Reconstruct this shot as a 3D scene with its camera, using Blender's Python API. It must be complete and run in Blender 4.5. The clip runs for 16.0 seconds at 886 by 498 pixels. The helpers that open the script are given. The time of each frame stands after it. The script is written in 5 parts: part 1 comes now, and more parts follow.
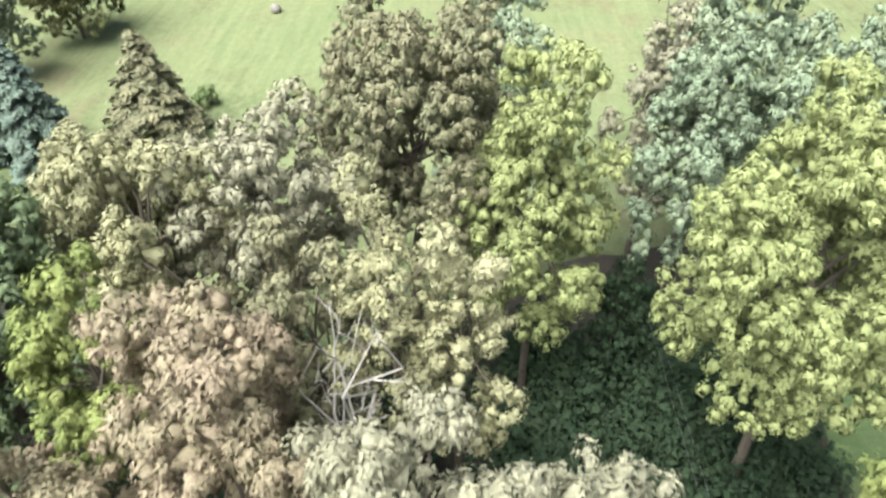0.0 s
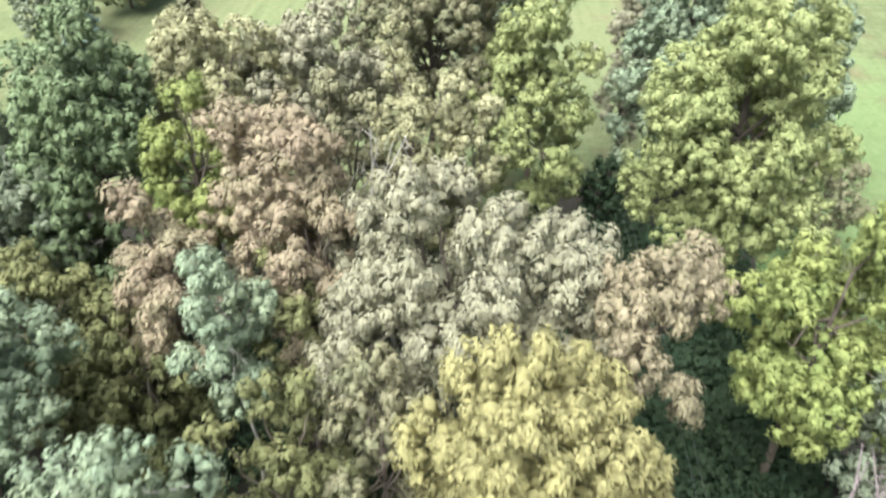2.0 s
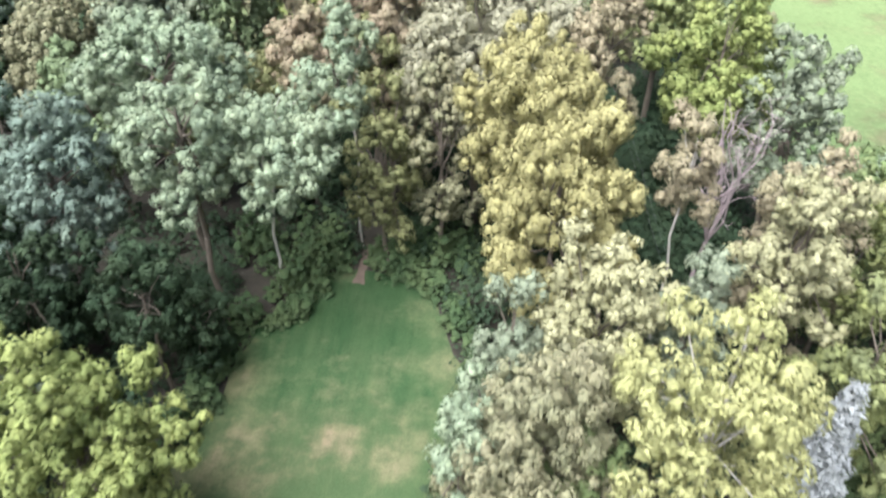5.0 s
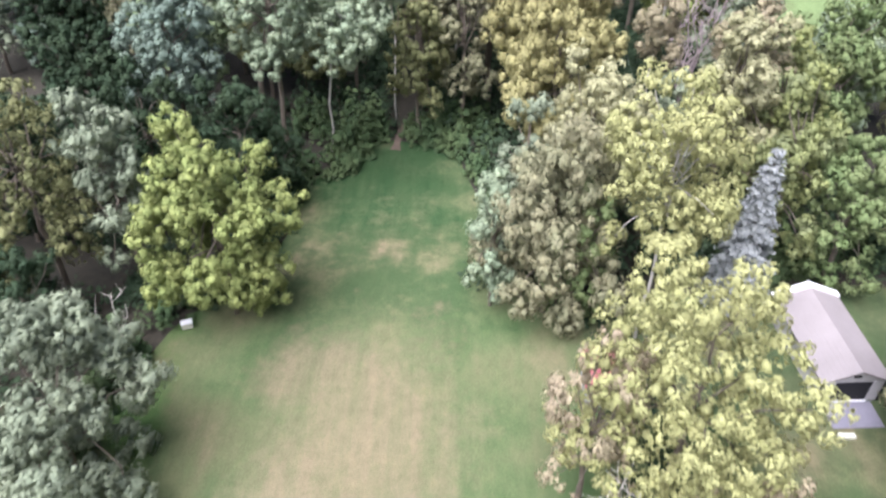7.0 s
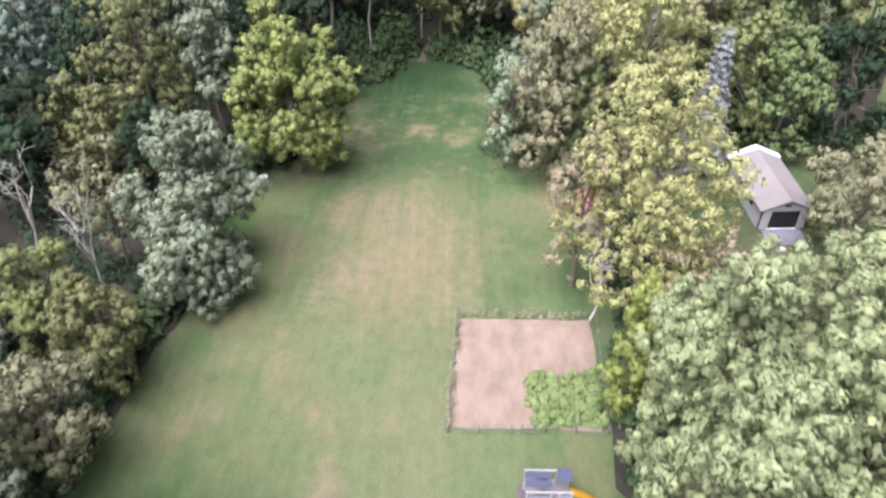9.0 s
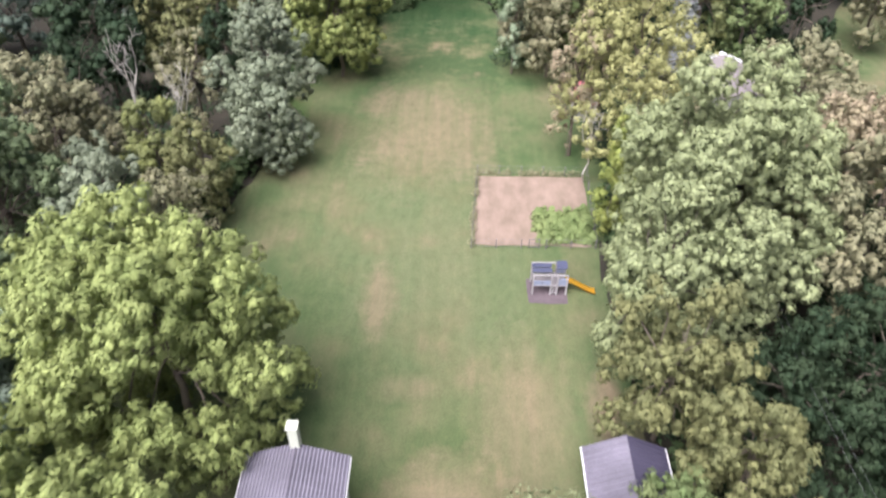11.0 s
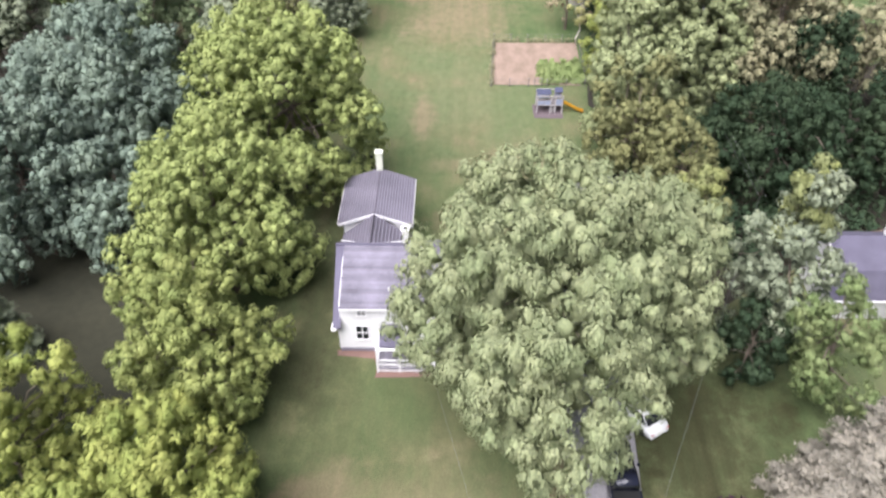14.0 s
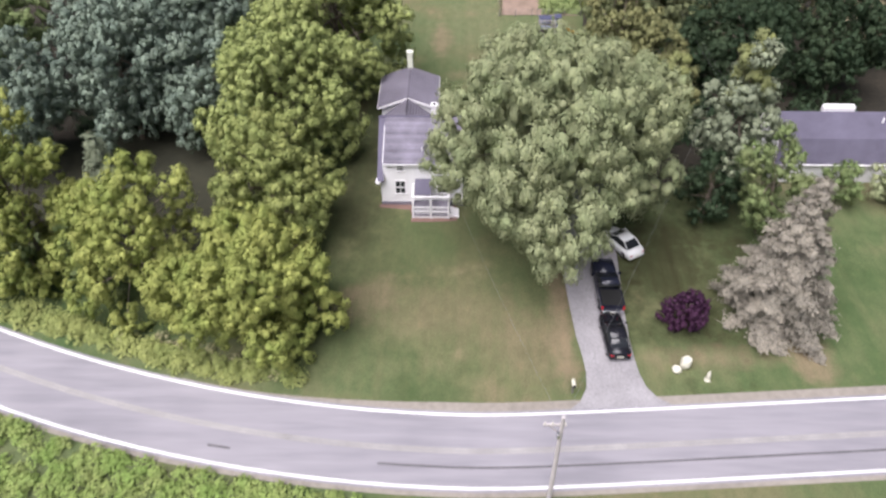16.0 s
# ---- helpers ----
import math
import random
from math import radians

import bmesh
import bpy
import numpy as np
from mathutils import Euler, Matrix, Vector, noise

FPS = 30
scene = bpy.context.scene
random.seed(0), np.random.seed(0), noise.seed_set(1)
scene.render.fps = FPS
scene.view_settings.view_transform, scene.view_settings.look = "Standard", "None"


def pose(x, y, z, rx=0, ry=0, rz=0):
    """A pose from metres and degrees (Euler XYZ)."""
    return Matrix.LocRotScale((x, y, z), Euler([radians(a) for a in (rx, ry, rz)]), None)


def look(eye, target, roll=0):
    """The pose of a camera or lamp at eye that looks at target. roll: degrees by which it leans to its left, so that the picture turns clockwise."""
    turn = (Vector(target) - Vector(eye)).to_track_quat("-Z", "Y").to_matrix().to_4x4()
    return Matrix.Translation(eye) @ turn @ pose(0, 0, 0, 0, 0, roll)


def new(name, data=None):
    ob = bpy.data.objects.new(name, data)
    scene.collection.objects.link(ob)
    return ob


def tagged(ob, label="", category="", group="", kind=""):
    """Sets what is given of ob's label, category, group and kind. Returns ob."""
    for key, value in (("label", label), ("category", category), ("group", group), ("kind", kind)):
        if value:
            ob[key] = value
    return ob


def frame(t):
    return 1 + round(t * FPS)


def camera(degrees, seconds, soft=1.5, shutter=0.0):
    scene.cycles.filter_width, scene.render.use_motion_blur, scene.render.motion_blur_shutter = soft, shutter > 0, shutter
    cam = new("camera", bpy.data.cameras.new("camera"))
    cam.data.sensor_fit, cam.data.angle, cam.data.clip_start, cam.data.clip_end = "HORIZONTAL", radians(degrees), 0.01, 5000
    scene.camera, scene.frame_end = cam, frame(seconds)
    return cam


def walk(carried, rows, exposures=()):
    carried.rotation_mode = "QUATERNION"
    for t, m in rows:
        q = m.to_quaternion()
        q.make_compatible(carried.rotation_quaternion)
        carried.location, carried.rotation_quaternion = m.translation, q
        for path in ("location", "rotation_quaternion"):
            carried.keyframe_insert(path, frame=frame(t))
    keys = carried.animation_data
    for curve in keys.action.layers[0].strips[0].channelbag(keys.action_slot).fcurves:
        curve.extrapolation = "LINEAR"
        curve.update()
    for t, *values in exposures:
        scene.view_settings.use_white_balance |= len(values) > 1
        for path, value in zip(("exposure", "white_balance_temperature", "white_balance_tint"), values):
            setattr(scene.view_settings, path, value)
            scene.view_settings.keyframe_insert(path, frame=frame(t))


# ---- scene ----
cam = camera(61.7, 16.0, soft=2.4, shutter=0.5)
PATH = [
    (0, (13.051, 147.032, 42.702), (12.982, 148.582, 41.439), -0.9),
    (0.5, (13.224, 143.794, 42.274), (13.146, 145.363, 41.036), -0.4),
    (1, (13.264, 140.458, 42.058), (13.185, 142.033, 40.828), 0.1),
    (1.5, (13.294, 136.77, 41.974), (13.214, 138.345, 40.745), 0.4),
    (2, (13.314, 132.667, 41.868), (13.233, 134.247, 40.644), 0.3),
    (2.5, (13.23, 128.158, 41.674), (13.149, 129.742, 40.455), 0.3),
    (3, (13.023, 123.442, 41.423), (12.945, 125.029, 40.209), 0.4),
    (3.5, (12.793, 118.677, 41.386), (12.715, 120.26, 40.166), 0.1),
    (4, (12.44, 113.897, 41.512), (12.366, 115.471, 40.279), -0.1),
    (4.5, (12.056, 109.329, 41.56), (11.986, 110.896, 40.32), -0.2),
    (4.7, (11.865, 107.413, 41.556), (11.797, 108.979, 40.313), -0.2),
    (6.8, (9.003, 87.709, 40.852), (8.966, 89.256, 39.585), -0.2),
    (7, (8.804, 85.791, 40.853), (8.768, 87.336, 39.585), -0.2),
    (7.5, (8.415, 80.984, 40.922), (8.378, 82.526, 39.649), -0.2),
    (8, (7.922, 76.269, 41.057), (7.885, 77.806, 39.778), -0.1),
    (8.2, (7.718, 74.388, 41.1), (7.682, 75.923, 39.819), -0.1),
    (10.3, (5.399, 54.546, 41.673), (5.373, 56.067, 40.374), 0.5),
    (10.5, (5.213, 52.718, 41.741), (5.188, 54.235, 40.439), 0.5),
    (11, (4.825, 48.255, 41.989), (4.8, 49.765, 40.678), 0.3),
    (11.5, (4.51, 43.765, 42.293), (4.48, 45.267, 40.972), 0.2),
    (12, (4.249, 39.21, 42.606), (4.214, 40.706, 41.279), -0.1),
    (12.5, (3.891, 34.739, 42.918), (3.855, 36.228, 41.583), -0.1),
    (13, (3.501, 30.265, 43.177), (3.464, 31.749, 41.836), -0.1),
    (13.5, (3.119, 25.774, 43.413), (3.083, 27.254, 42.068), -0.2),
    (14, (2.727, 21.29, 43.681), (2.691, 22.766, 42.332), -0.3),
    (14.5, (2.31, 16.803, 43.989), (2.274, 18.275, 42.635), -0.4),
    (15, (1.885, 12.419, 44.234), (1.848, 13.887, 42.876), -0.5),
    (15.5, (1.482, 8.019, 44.426), (1.444, 9.483, 43.064), -0.5),
    (16, (1.069, 3.599, 44.559), (1.033, 5.062, 43.196), -0.4),
]
walk(cam, [(t, look(eye, target, roll)) for t, eye, target, roll in PATH],
     [(0, 1.47, 5950, 5), (2.5, 1.44, 5850, 6), (4.5, 1.58, 5750, 8), (7.5, 1.41, 5650, 17), (11, 1.22, 5950, 16), (13.5, 1.16, 6000, 15), (15, 1.24, 6000, 15), (16, 0.75, 6100, 17)])

# ---- light ----
world = bpy.data.worlds.new("sky")
scene.world = world
world.use_nodes = True
wn = world.node_tree.nodes
sky = wn.new("ShaderNodeTexSky")
sky.sky_type, sky.sun_disc = "NISHITA", False
sky.sun_elevation, sky.sun_rotation = radians(62.5), radians(218)
sky.air_density, sky.dust_density, sky.ozone_density = 1.0, 4.0, 1.0
world.node_tree.links.new(sky.outputs[0], wn["Background"].inputs[0])
wn["Background"].inputs[1].default_value = 0.031
sun_data = bpy.data.lights.new("sun", "SUN")
sun_data.energy, sun_data.angle, sun_data.color = 4.3, radians(58), (1.0, 0.96, 0.90)
sun = new("sun", sun_data)
sun.matrix_world = look((-36, -46, 112), (0, 0, 0))


# ---- materials ----
def nodes_of(name, rough=0.8, metal=0.0):
    m = bpy.data.materials.new(name)
    m.use_nodes = True
    t = m.node_tree
    b = t.nodes["Principled BSDF"]
    b.inputs["Roughness"].default_value = rough
    b.inputs["Metallic"].default_value = metal
    return m, t, b


def ramp(t, fac, stops):
    r = t.nodes.new("ShaderNodeValToRGB")
    while len(r.color_ramp.elements) < len(stops):
        r.color_ramp.elements.new(0.5)
    for e, (p, c) in zip(r.color_ramp.elements, stops):
        e.position, e.color = p, (*c, 1)
    t.links.new(fac, r.inputs[0])
    return r.outputs[0]


def noise_tex(t, scale, detail=4, vec=None, rough=0.55):
    n = t.nodes.new("ShaderNodeTexNoise")
    n.inputs["Scale"].default_value, n.inputs["Detail"].default_value = scale, detail
    n.inputs["Roughness"].default_value = rough
    if vec is not None:
        t.links.new(vec, n.inputs["Vector"])
    return n.outputs["Fac"]


def math_node(t, op, a, b=None):
    n = t.nodes.new("ShaderNodeMath")
    n.operation = op
    for i, v in enumerate((a, b)):
        if v is None:
            continue
        if isinstance(v, (int, float)):
            n.inputs[i].default_value = v
        else:
            t.links.new(v, n.inputs[i])
    return n.outputs[0]


def mix_col(t, fac, a, b, blend="MIX"):
    n = t.nodes.new("ShaderNodeMix")
    n.data_type, n.blend_type = "RGBA", blend
    for i, v in ((0, fac), (6, a), (7, b)):
        if isinstance(v, (int, float)):
            n.inputs[i].default_value = v
        elif isinstance(v, tuple):
            n.inputs[i].default_value = (*v, 1)
        else:
            t.links.new(v, n.inputs[i])
    return n.outputs[2]


def bump(t, b, height, strength=0.4, dist=0.05):
    n = t.nodes.new("ShaderNodeBump")
    n.inputs["Strength"].default_value, n.inputs["Distance"].default_value = strength, dist
    t.links.new(height, n.inputs["Height"])
    t.links.new(n.outputs[0], b.inputs["Normal"])


def position(t):
    return t.nodes.new("ShaderNodeNewGeometry").outputs["Position"]


def scaled(t, vec, s):
    m = t.nodes.new("ShaderNodeMapping")
    m.inputs["Scale"].default_value = s
    t.links.new(vec, m.inputs[0])
    return m.outputs[0]


def plain(name, col, rough=0.7, metal=0.0, vary=0.25, scale=3.0, relief=0.2, each=0.0):
    """Paint, wood or metal with grain and grime at two scales."""
    m, t, b = nodes_of(name, rough, metal)
    p = t.nodes.new("ShaderNodeTexCoord").outputs["Object"]
    big, fine = noise_tex(t, scale * 0.3, 3, p), noise_tex(t, scale * 6, 5, p)
    f = math_node(t, "ADD", math_node(t, "MULTIPLY", big, 0.6), math_node(t, "MULTIPLY", fine, 0.4))
    dark, light = tuple(c * (1 - vary) for c in col), tuple(min(1, c * (1 + vary * 0.6)) for c in col)
    out = ramp(t, f, [(0.3, dark), (0.7, light)])
    if each:
        r = ramp(t, t.nodes.new("ShaderNodeObjectInfo").outputs["Random"], [(0, (1 - each,) * 3), (1, (1 + each,) * 3)])
        out = mix_col(t, 1.0, out, r, "MULTIPLY")
    t.links.new(out, b.inputs["Base Color"])
    if relief:
        bump(t, b, fine, relief, 0.01)
    return m


def leaf_material(name, col, col2, shade=0.14, glow=0.08):
    """Foliage: clumps and leaves differ, patches of the crown turn towards the second colour, light shines through."""
    m, t, b = nodes_of(name, 0.65)
    g = t.nodes.new("ShaderNodeNewGeometry")
    c = t.nodes.new("ShaderNodeTexCoord").outputs["Object"]
    patch = ramp(t, noise_tex(t, 0.42, 3, c), [(0.38, (0, 0, 0)), (0.66, (1, 1, 1))])
    base = mix_col(t, patch, col, col2)
    vary = ramp(t, g.outputs["Random Per Island"], [(0, (1 - shade,) * 3), (1, (1 + shade, 1 + shade, 1 + shade * 0.7))])
    full = mix_col(t, 1.0, base, vary, "MULTIPLY")
    fine = noise_tex(t, 5.5, 5, scaled(t, c, (1, 1, 0.42)), 0.72)
    full = mix_col(t, 1.0, full, ramp(t, fine, [(0.30, (0.74, 0.76, 0.77)), (0.50, (1.0, 1.0, 1.0)), (0.70, (1.2, 1.19, 1.13))]), "MULTIPLY")
    t.links.new(full, b.inputs["Base Color"])
    b.inputs["Specular IOR Level"].default_value = 0.2
    bump(t, b, fine, 0.8, 0.12)
    tr = t.nodes.new("ShaderNodeBsdfTranslucent")
    t.links.new(full, tr.inputs[0])
    mx = t.nodes.new("ShaderNodeMixShader")
    mx.inputs[0].default_value = glow
    t.links.new(b.outputs[0], mx.inputs[1])
    t.links.new(tr.outputs[0], mx.inputs[2])
    t.links.new(mx.outputs[0], t.nodes["Material Output"].inputs[0])
    return m


LEAF = {}
for key, a, b2 in (
    ("yellow", (0.395, 0.36, 0.165), (0.335, 0.305, 0.14)),
    ("cream", (0.385, 0.365, 0.25), (0.315, 0.30, 0.21)),
    ("fresh", (0.33, 0.355, 0.105), (0.23, 0.28, 0.075)),
    ("bright", (0.335, 0.38, 0.14), (0.26, 0.31, 0.11)),
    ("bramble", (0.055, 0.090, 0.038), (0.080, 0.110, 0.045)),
    ("pale", (0.41, 0.40, 0.18), (0.35, 0.35, 0.15)),
    ("silver", (0.335, 0.37, 0.195), (0.275, 0.31, 0.16)),
    ("crop", (0.22, 0.32, 0.085), (0.29, 0.34, 0.12)),
    ("teal", (0.285, 0.35, 0.235), (0.31, 0.355, 0.23)),
    ("sage", (0.27, 0.30, 0.205), (0.22, 0.255, 0.175)),
    ("lime", (0.30, 0.33, 0.115), (0.225, 0.27, 0.09)),
    ("lemon", (0.36, 0.39, 0.17), (0.31, 0.345, 0.145)),
    ("green", (0.154, 0.210, 0.084), (0.203, 0.238, 0.105)),
    # deep shade between the trees is put into this leaf green
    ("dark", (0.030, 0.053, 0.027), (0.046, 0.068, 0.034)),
    ("olive", (0.225, 0.225, 0.10), (0.17, 0.18, 0.082)),
    ("tan", (0.42, 0.40, 0.235), (0.365, 0.35, 0.195)),
    ("rust", (0.36, 0.285, 0.20), (0.345, 0.30, 0.19)),
    ("beige", (0.350, 0.294, 0.196), (0.308, 0.273, 0.168)),
    ("purple", (0.059, 0.021, 0.052), (0.042, 0.014, 0.042)),
    ("maple", (0.305, 0.33, 0.185), (0.235, 0.275, 0.145)),
    ("spruce", (0.35, 0.36, 0.365), (0.29, 0.30, 0.30)),
    ("pinkgrey", (0.315, 0.285, 0.24), (0.25, 0.23, 0.195)),
    ("deepteal", (0.185, 0.24, 0.195), (0.215, 0.265, 0.205)),
    ("vine", (0.266, 0.287, 0.105), (0.210, 0.231, 0.112)),
    ("bean", (0.165, 0.22, 0.082), (0.21, 0.25, 0.10)),
    ("moss", (0.225, 0.28, 0.155), (0.175, 0.225, 0.11)),
    ("oak", (0.287, 0.266, 0.161), (0.238, 0.238, 0.140)),
):
    LEAF[key] = leaf_material("leaves " + key, a, b2)

BARK = plain("bark", (0.16, 0.13, 0.10), 0.9, 0, 0.45, 2.5, 0.6)
PALE_BARK = plain("pale bark", (0.50, 0.46, 0.41), 0.85, 0, 0.3, 2.5, 0.5)


def ground_material():
    m, t, b = nodes_of("lawn", 0.95)
    p = position(t)
    b.inputs["Specular IOR Level"].default_value = 0.1
    big, mid = noise_tex(t, 0.035, 3, p), noise_tex(t, 0.16, 5, p)
    streak = noise_tex(t, 1.0, 3, scaled(t, p, (0.9, 0.06, 1)))
    fine = noise_tex(t, 9.0, 4, p)
    rough_edge = noise_tex(t, 0.9, 5, p, 0.7)
    f = math_node(t, "ADD", math_node(t, "MULTIPLY", big, 0.45), math_node(t, "MULTIPLY", mid, 0.42))
    f = math_node(t, "ADD", f, math_node(t, "MULTIPLY", streak, 0.13))
    col = ramp(t, f, [(0.38, (0.080, 0.130, 0.050)), (0.47, (0.125, 0.160, 0.072)), (0.54, (0.165, 0.175, 0.088)), (0.63, (0.25, 0.205, 0.125))])
    # dry worn patches, and tones painting tree shade and haze: centre, half sizes, strength
    for x, y, rx, ry, k, *tone in (
        # toned grass: dark ones hold painted tree shade, far and mid-lawn ones haze
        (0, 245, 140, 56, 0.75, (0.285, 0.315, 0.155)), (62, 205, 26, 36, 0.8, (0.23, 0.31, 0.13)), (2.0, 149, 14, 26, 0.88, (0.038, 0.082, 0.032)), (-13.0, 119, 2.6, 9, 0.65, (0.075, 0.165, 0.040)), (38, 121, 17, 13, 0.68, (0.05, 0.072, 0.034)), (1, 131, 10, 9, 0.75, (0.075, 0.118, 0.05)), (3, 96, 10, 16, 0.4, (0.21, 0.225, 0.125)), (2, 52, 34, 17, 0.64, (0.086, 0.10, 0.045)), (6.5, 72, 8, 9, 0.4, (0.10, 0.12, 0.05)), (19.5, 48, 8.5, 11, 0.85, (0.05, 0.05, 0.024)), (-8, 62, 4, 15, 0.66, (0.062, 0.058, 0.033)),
        (2.5, 117, 8.5, 12, 0.75), (-1.0, 90.5, 1.6, 5.5, 0.75), (2.0, 81.5, 3.0, 1.6, 0.45), (10.0, 78, 3.4, 9.0, 0.55),
        (5.0, 73, 5.0, 3.2, 0.7), (15.6, 79.5, 1.3, 4.5, 0.95), (0, 44, 9, 4, 0.36), (28.2, 39.5, 2.2, 3.6, 0.95), (7, 40.5, 4.5, 4.5, 0.42),
        (20, 39.5, 7, 1.5, 0.5), (-5.5, 45.5, 3, 3, 0.5), (9.4, 42.5, 1.1, 6.5, 0.8),
    ):
        d = t.nodes.new("ShaderNodeMapping")
        d.inputs["Location"].default_value = (-x / rx, -y / ry, 0)
        d.inputs["Scale"].default_value = (1 / rx, 1 / ry, 0)
        t.links.new(p, d.inputs[0])
        v = t.nodes.new("ShaderNodeVectorMath")
        v.operation = "LENGTH"
        t.links.new(d.outputs[0], v.inputs[0])
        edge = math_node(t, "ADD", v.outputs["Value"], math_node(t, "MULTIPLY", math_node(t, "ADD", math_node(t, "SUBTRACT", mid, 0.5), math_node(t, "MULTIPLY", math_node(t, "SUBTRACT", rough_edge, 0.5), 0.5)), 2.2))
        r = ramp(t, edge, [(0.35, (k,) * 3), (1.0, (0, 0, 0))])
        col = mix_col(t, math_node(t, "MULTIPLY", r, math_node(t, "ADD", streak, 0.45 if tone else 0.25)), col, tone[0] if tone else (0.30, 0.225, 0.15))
    grain = ramp(t, fine, [(0.25, (0.58,) * 3), (0.75, (0.98,) * 3)])
    tufts = noise_tex(t, 1.3, 6, scaled(t, p, (1.0, 0.55, 1)), 0.72)
    col = mix_col(t, 1.0, col, ramp(t, tufts, [(0.32, (0.86, 0.88, 0.86)), (0.52, (1.0, 1.0, 1.0)), (0.70, (1.14, 1.09, 1.07))]), "MULTIPLY")
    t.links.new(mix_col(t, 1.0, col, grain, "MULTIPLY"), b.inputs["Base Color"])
    bump(t, b, fine, 0.7, 0.08)
    return m


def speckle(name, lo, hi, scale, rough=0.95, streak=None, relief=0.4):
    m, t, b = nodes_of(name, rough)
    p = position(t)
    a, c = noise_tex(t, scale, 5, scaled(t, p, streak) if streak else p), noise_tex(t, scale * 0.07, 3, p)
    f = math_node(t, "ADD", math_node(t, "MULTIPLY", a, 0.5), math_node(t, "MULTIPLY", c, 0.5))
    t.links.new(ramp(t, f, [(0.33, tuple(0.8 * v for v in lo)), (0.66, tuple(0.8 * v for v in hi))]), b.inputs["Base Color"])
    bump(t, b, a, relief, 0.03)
    return m


LAWN = ground_material()
# litter brown with the woodland's shade painted into it
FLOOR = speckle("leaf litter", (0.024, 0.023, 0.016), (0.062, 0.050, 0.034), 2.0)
PAINTED_SHADE = speckle("grass with painted shade", (0.022, 0.024, 0.013), (0.042, 0.040, 0.022), 1.5)
ASPHALT = speckle("asphalt", (0.24, 0.23, 0.26), (0.37, 0.35, 0.385), 1.2, 0.9, (0.12, 1.2, 1), 0.2)
GRAVEL = speckle("gravel", (0.25, 0.24, 0.25), (0.42, 0.40, 0.42), 5.0)
SHOULDER = speckle("sandy shoulder", (0.24, 0.215, 0.185), (0.38, 0.34, 0.30), 2.0)
SOIL = speckle("garden soil", (0.19, 0.14, 0.10), (0.40, 0.29, 0.235), 0.9, 0.95, (1, 0.5, 1))
DIRT = speckle("bare dirt", (0.11, 0.08, 0.06), (0.19, 0.135, 0.10), 1.5)
MULCH = speckle("dark mulch", (0.10, 0.075, 0.085), (0.17, 0.13, 0.145), 2.5)
LINE = plain("road paint", (0.72, 0.71, 0.72), 0.7, 0, 0.35, 1.5)
FADED = plain("faded yellow paint", (0.31, 0.295, 0.29), 0.8, 0, 0.3, 1.5)
TAR = plain("tar seam", (0.10, 0.095, 0.10), 0.6, 0, 0.3, 1.5)
WHITE = plain("white siding", (0.78, 0.77, 0.78), 0.6, 0, 0.1, 0.8)
TRIM = plain("white trim", (0.82, 0.80, 0.82), 0.5, 0, 0.08, 1.5)
SHINGLE = plain("grey shingles", (0.185, 0.17, 0.215), 0.9, 0, 0.45, 2.2, 0.5, 0.22)
SHINGLE_DARK = plain("slate shingles", (0.115, 0.105, 0.15), 0.9, 0, 0.25, 2.2, 0.5)
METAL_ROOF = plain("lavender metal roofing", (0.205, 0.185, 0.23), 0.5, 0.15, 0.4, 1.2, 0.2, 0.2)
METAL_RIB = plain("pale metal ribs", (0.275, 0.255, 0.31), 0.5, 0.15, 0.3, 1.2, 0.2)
METAL_PAINTED_SHADE = plain("metal roofing with painted shade", (0.085, 0.075, 0.12), 0.5, 0.15, 0.25, 1.2)
CHIMNEY = plain("whitewashed masonry", (0.72, 0.74, 0.62), 0.8, 0, 0.15, 4)
GLASS_DARK = plain("dark window glass", (0.02, 0.022, 0.025), 0.08, 0, 0.1, 1, 0)
SHED_WALL = plain("grey shed siding", (0.44, 0.42, 0.43), 0.7, 0, 0.12, 1.5)
SHED_ROOF = plain("pale shed roofing", (0.26, 0.225, 0.225), 0.7, 0, 0.15, 1.5)
BLACK = plain("black interior", (0.012, 0.011, 0.015), 0.9, 0, 0.2, 2, 0)
CONCRETE = plain("concrete slab", (0.20, 0.185, 0.225), 0.9, 0, 0.25, 1.2)
BRICK_RED = plain("reddish brick paving", (0.17, 0.10, 0.085), 0.9, 0, 0.3, 3)
WOOD_GREY = plain("weathered wood", (0.20, 0.18, 0.185), 0.85, 0, 0.35, 4)
WOOD_POLE = plain("grey pole wood", (0.50, 0.46, 0.46), 0.85, 0, 0.3, 4)
BLUE_PANEL = plain("blue grey plastic", (0.30, 0.33, 0.46), 0.5, 0, 0.15, 3)
CANOPY = plain("dark blue canvas", (0.055, 0.06, 0.11), 0.8, 0, 0.2, 3)
PLAY_WOOD = plain("pale weathered wood", (0.42, 0.39, 0.40), 0.85, 0, 0.3, 4)
SLIDE = plain("yellow plastic", (0.68, 0.40, 0.04), 0.35, 0, 0.1, 3, 0)
WIRE = plain("cable", (0.16, 0.16, 0.16), 0.6, 0, 0.1, 1, 0)
RED_CANVAS = plain("faded red roofing", (0.36, 0.115, 0.12), 0.8, 0, 0.2, 2)
PAINT_BLACK = plain("black car paint", (0.012, 0.012, 0.016), 0.22, 0.1, 0.1, 1, 0)
PAINT_NAVY = plain("dark blue car paint", (0.018, 0.02, 0.035), 0.22, 0.1, 0.1, 1, 0)
PAINT_WHITE = plain("white car paint", (0.80, 0.80, 0.80), 0.25, 0, 0.05, 1, 0)
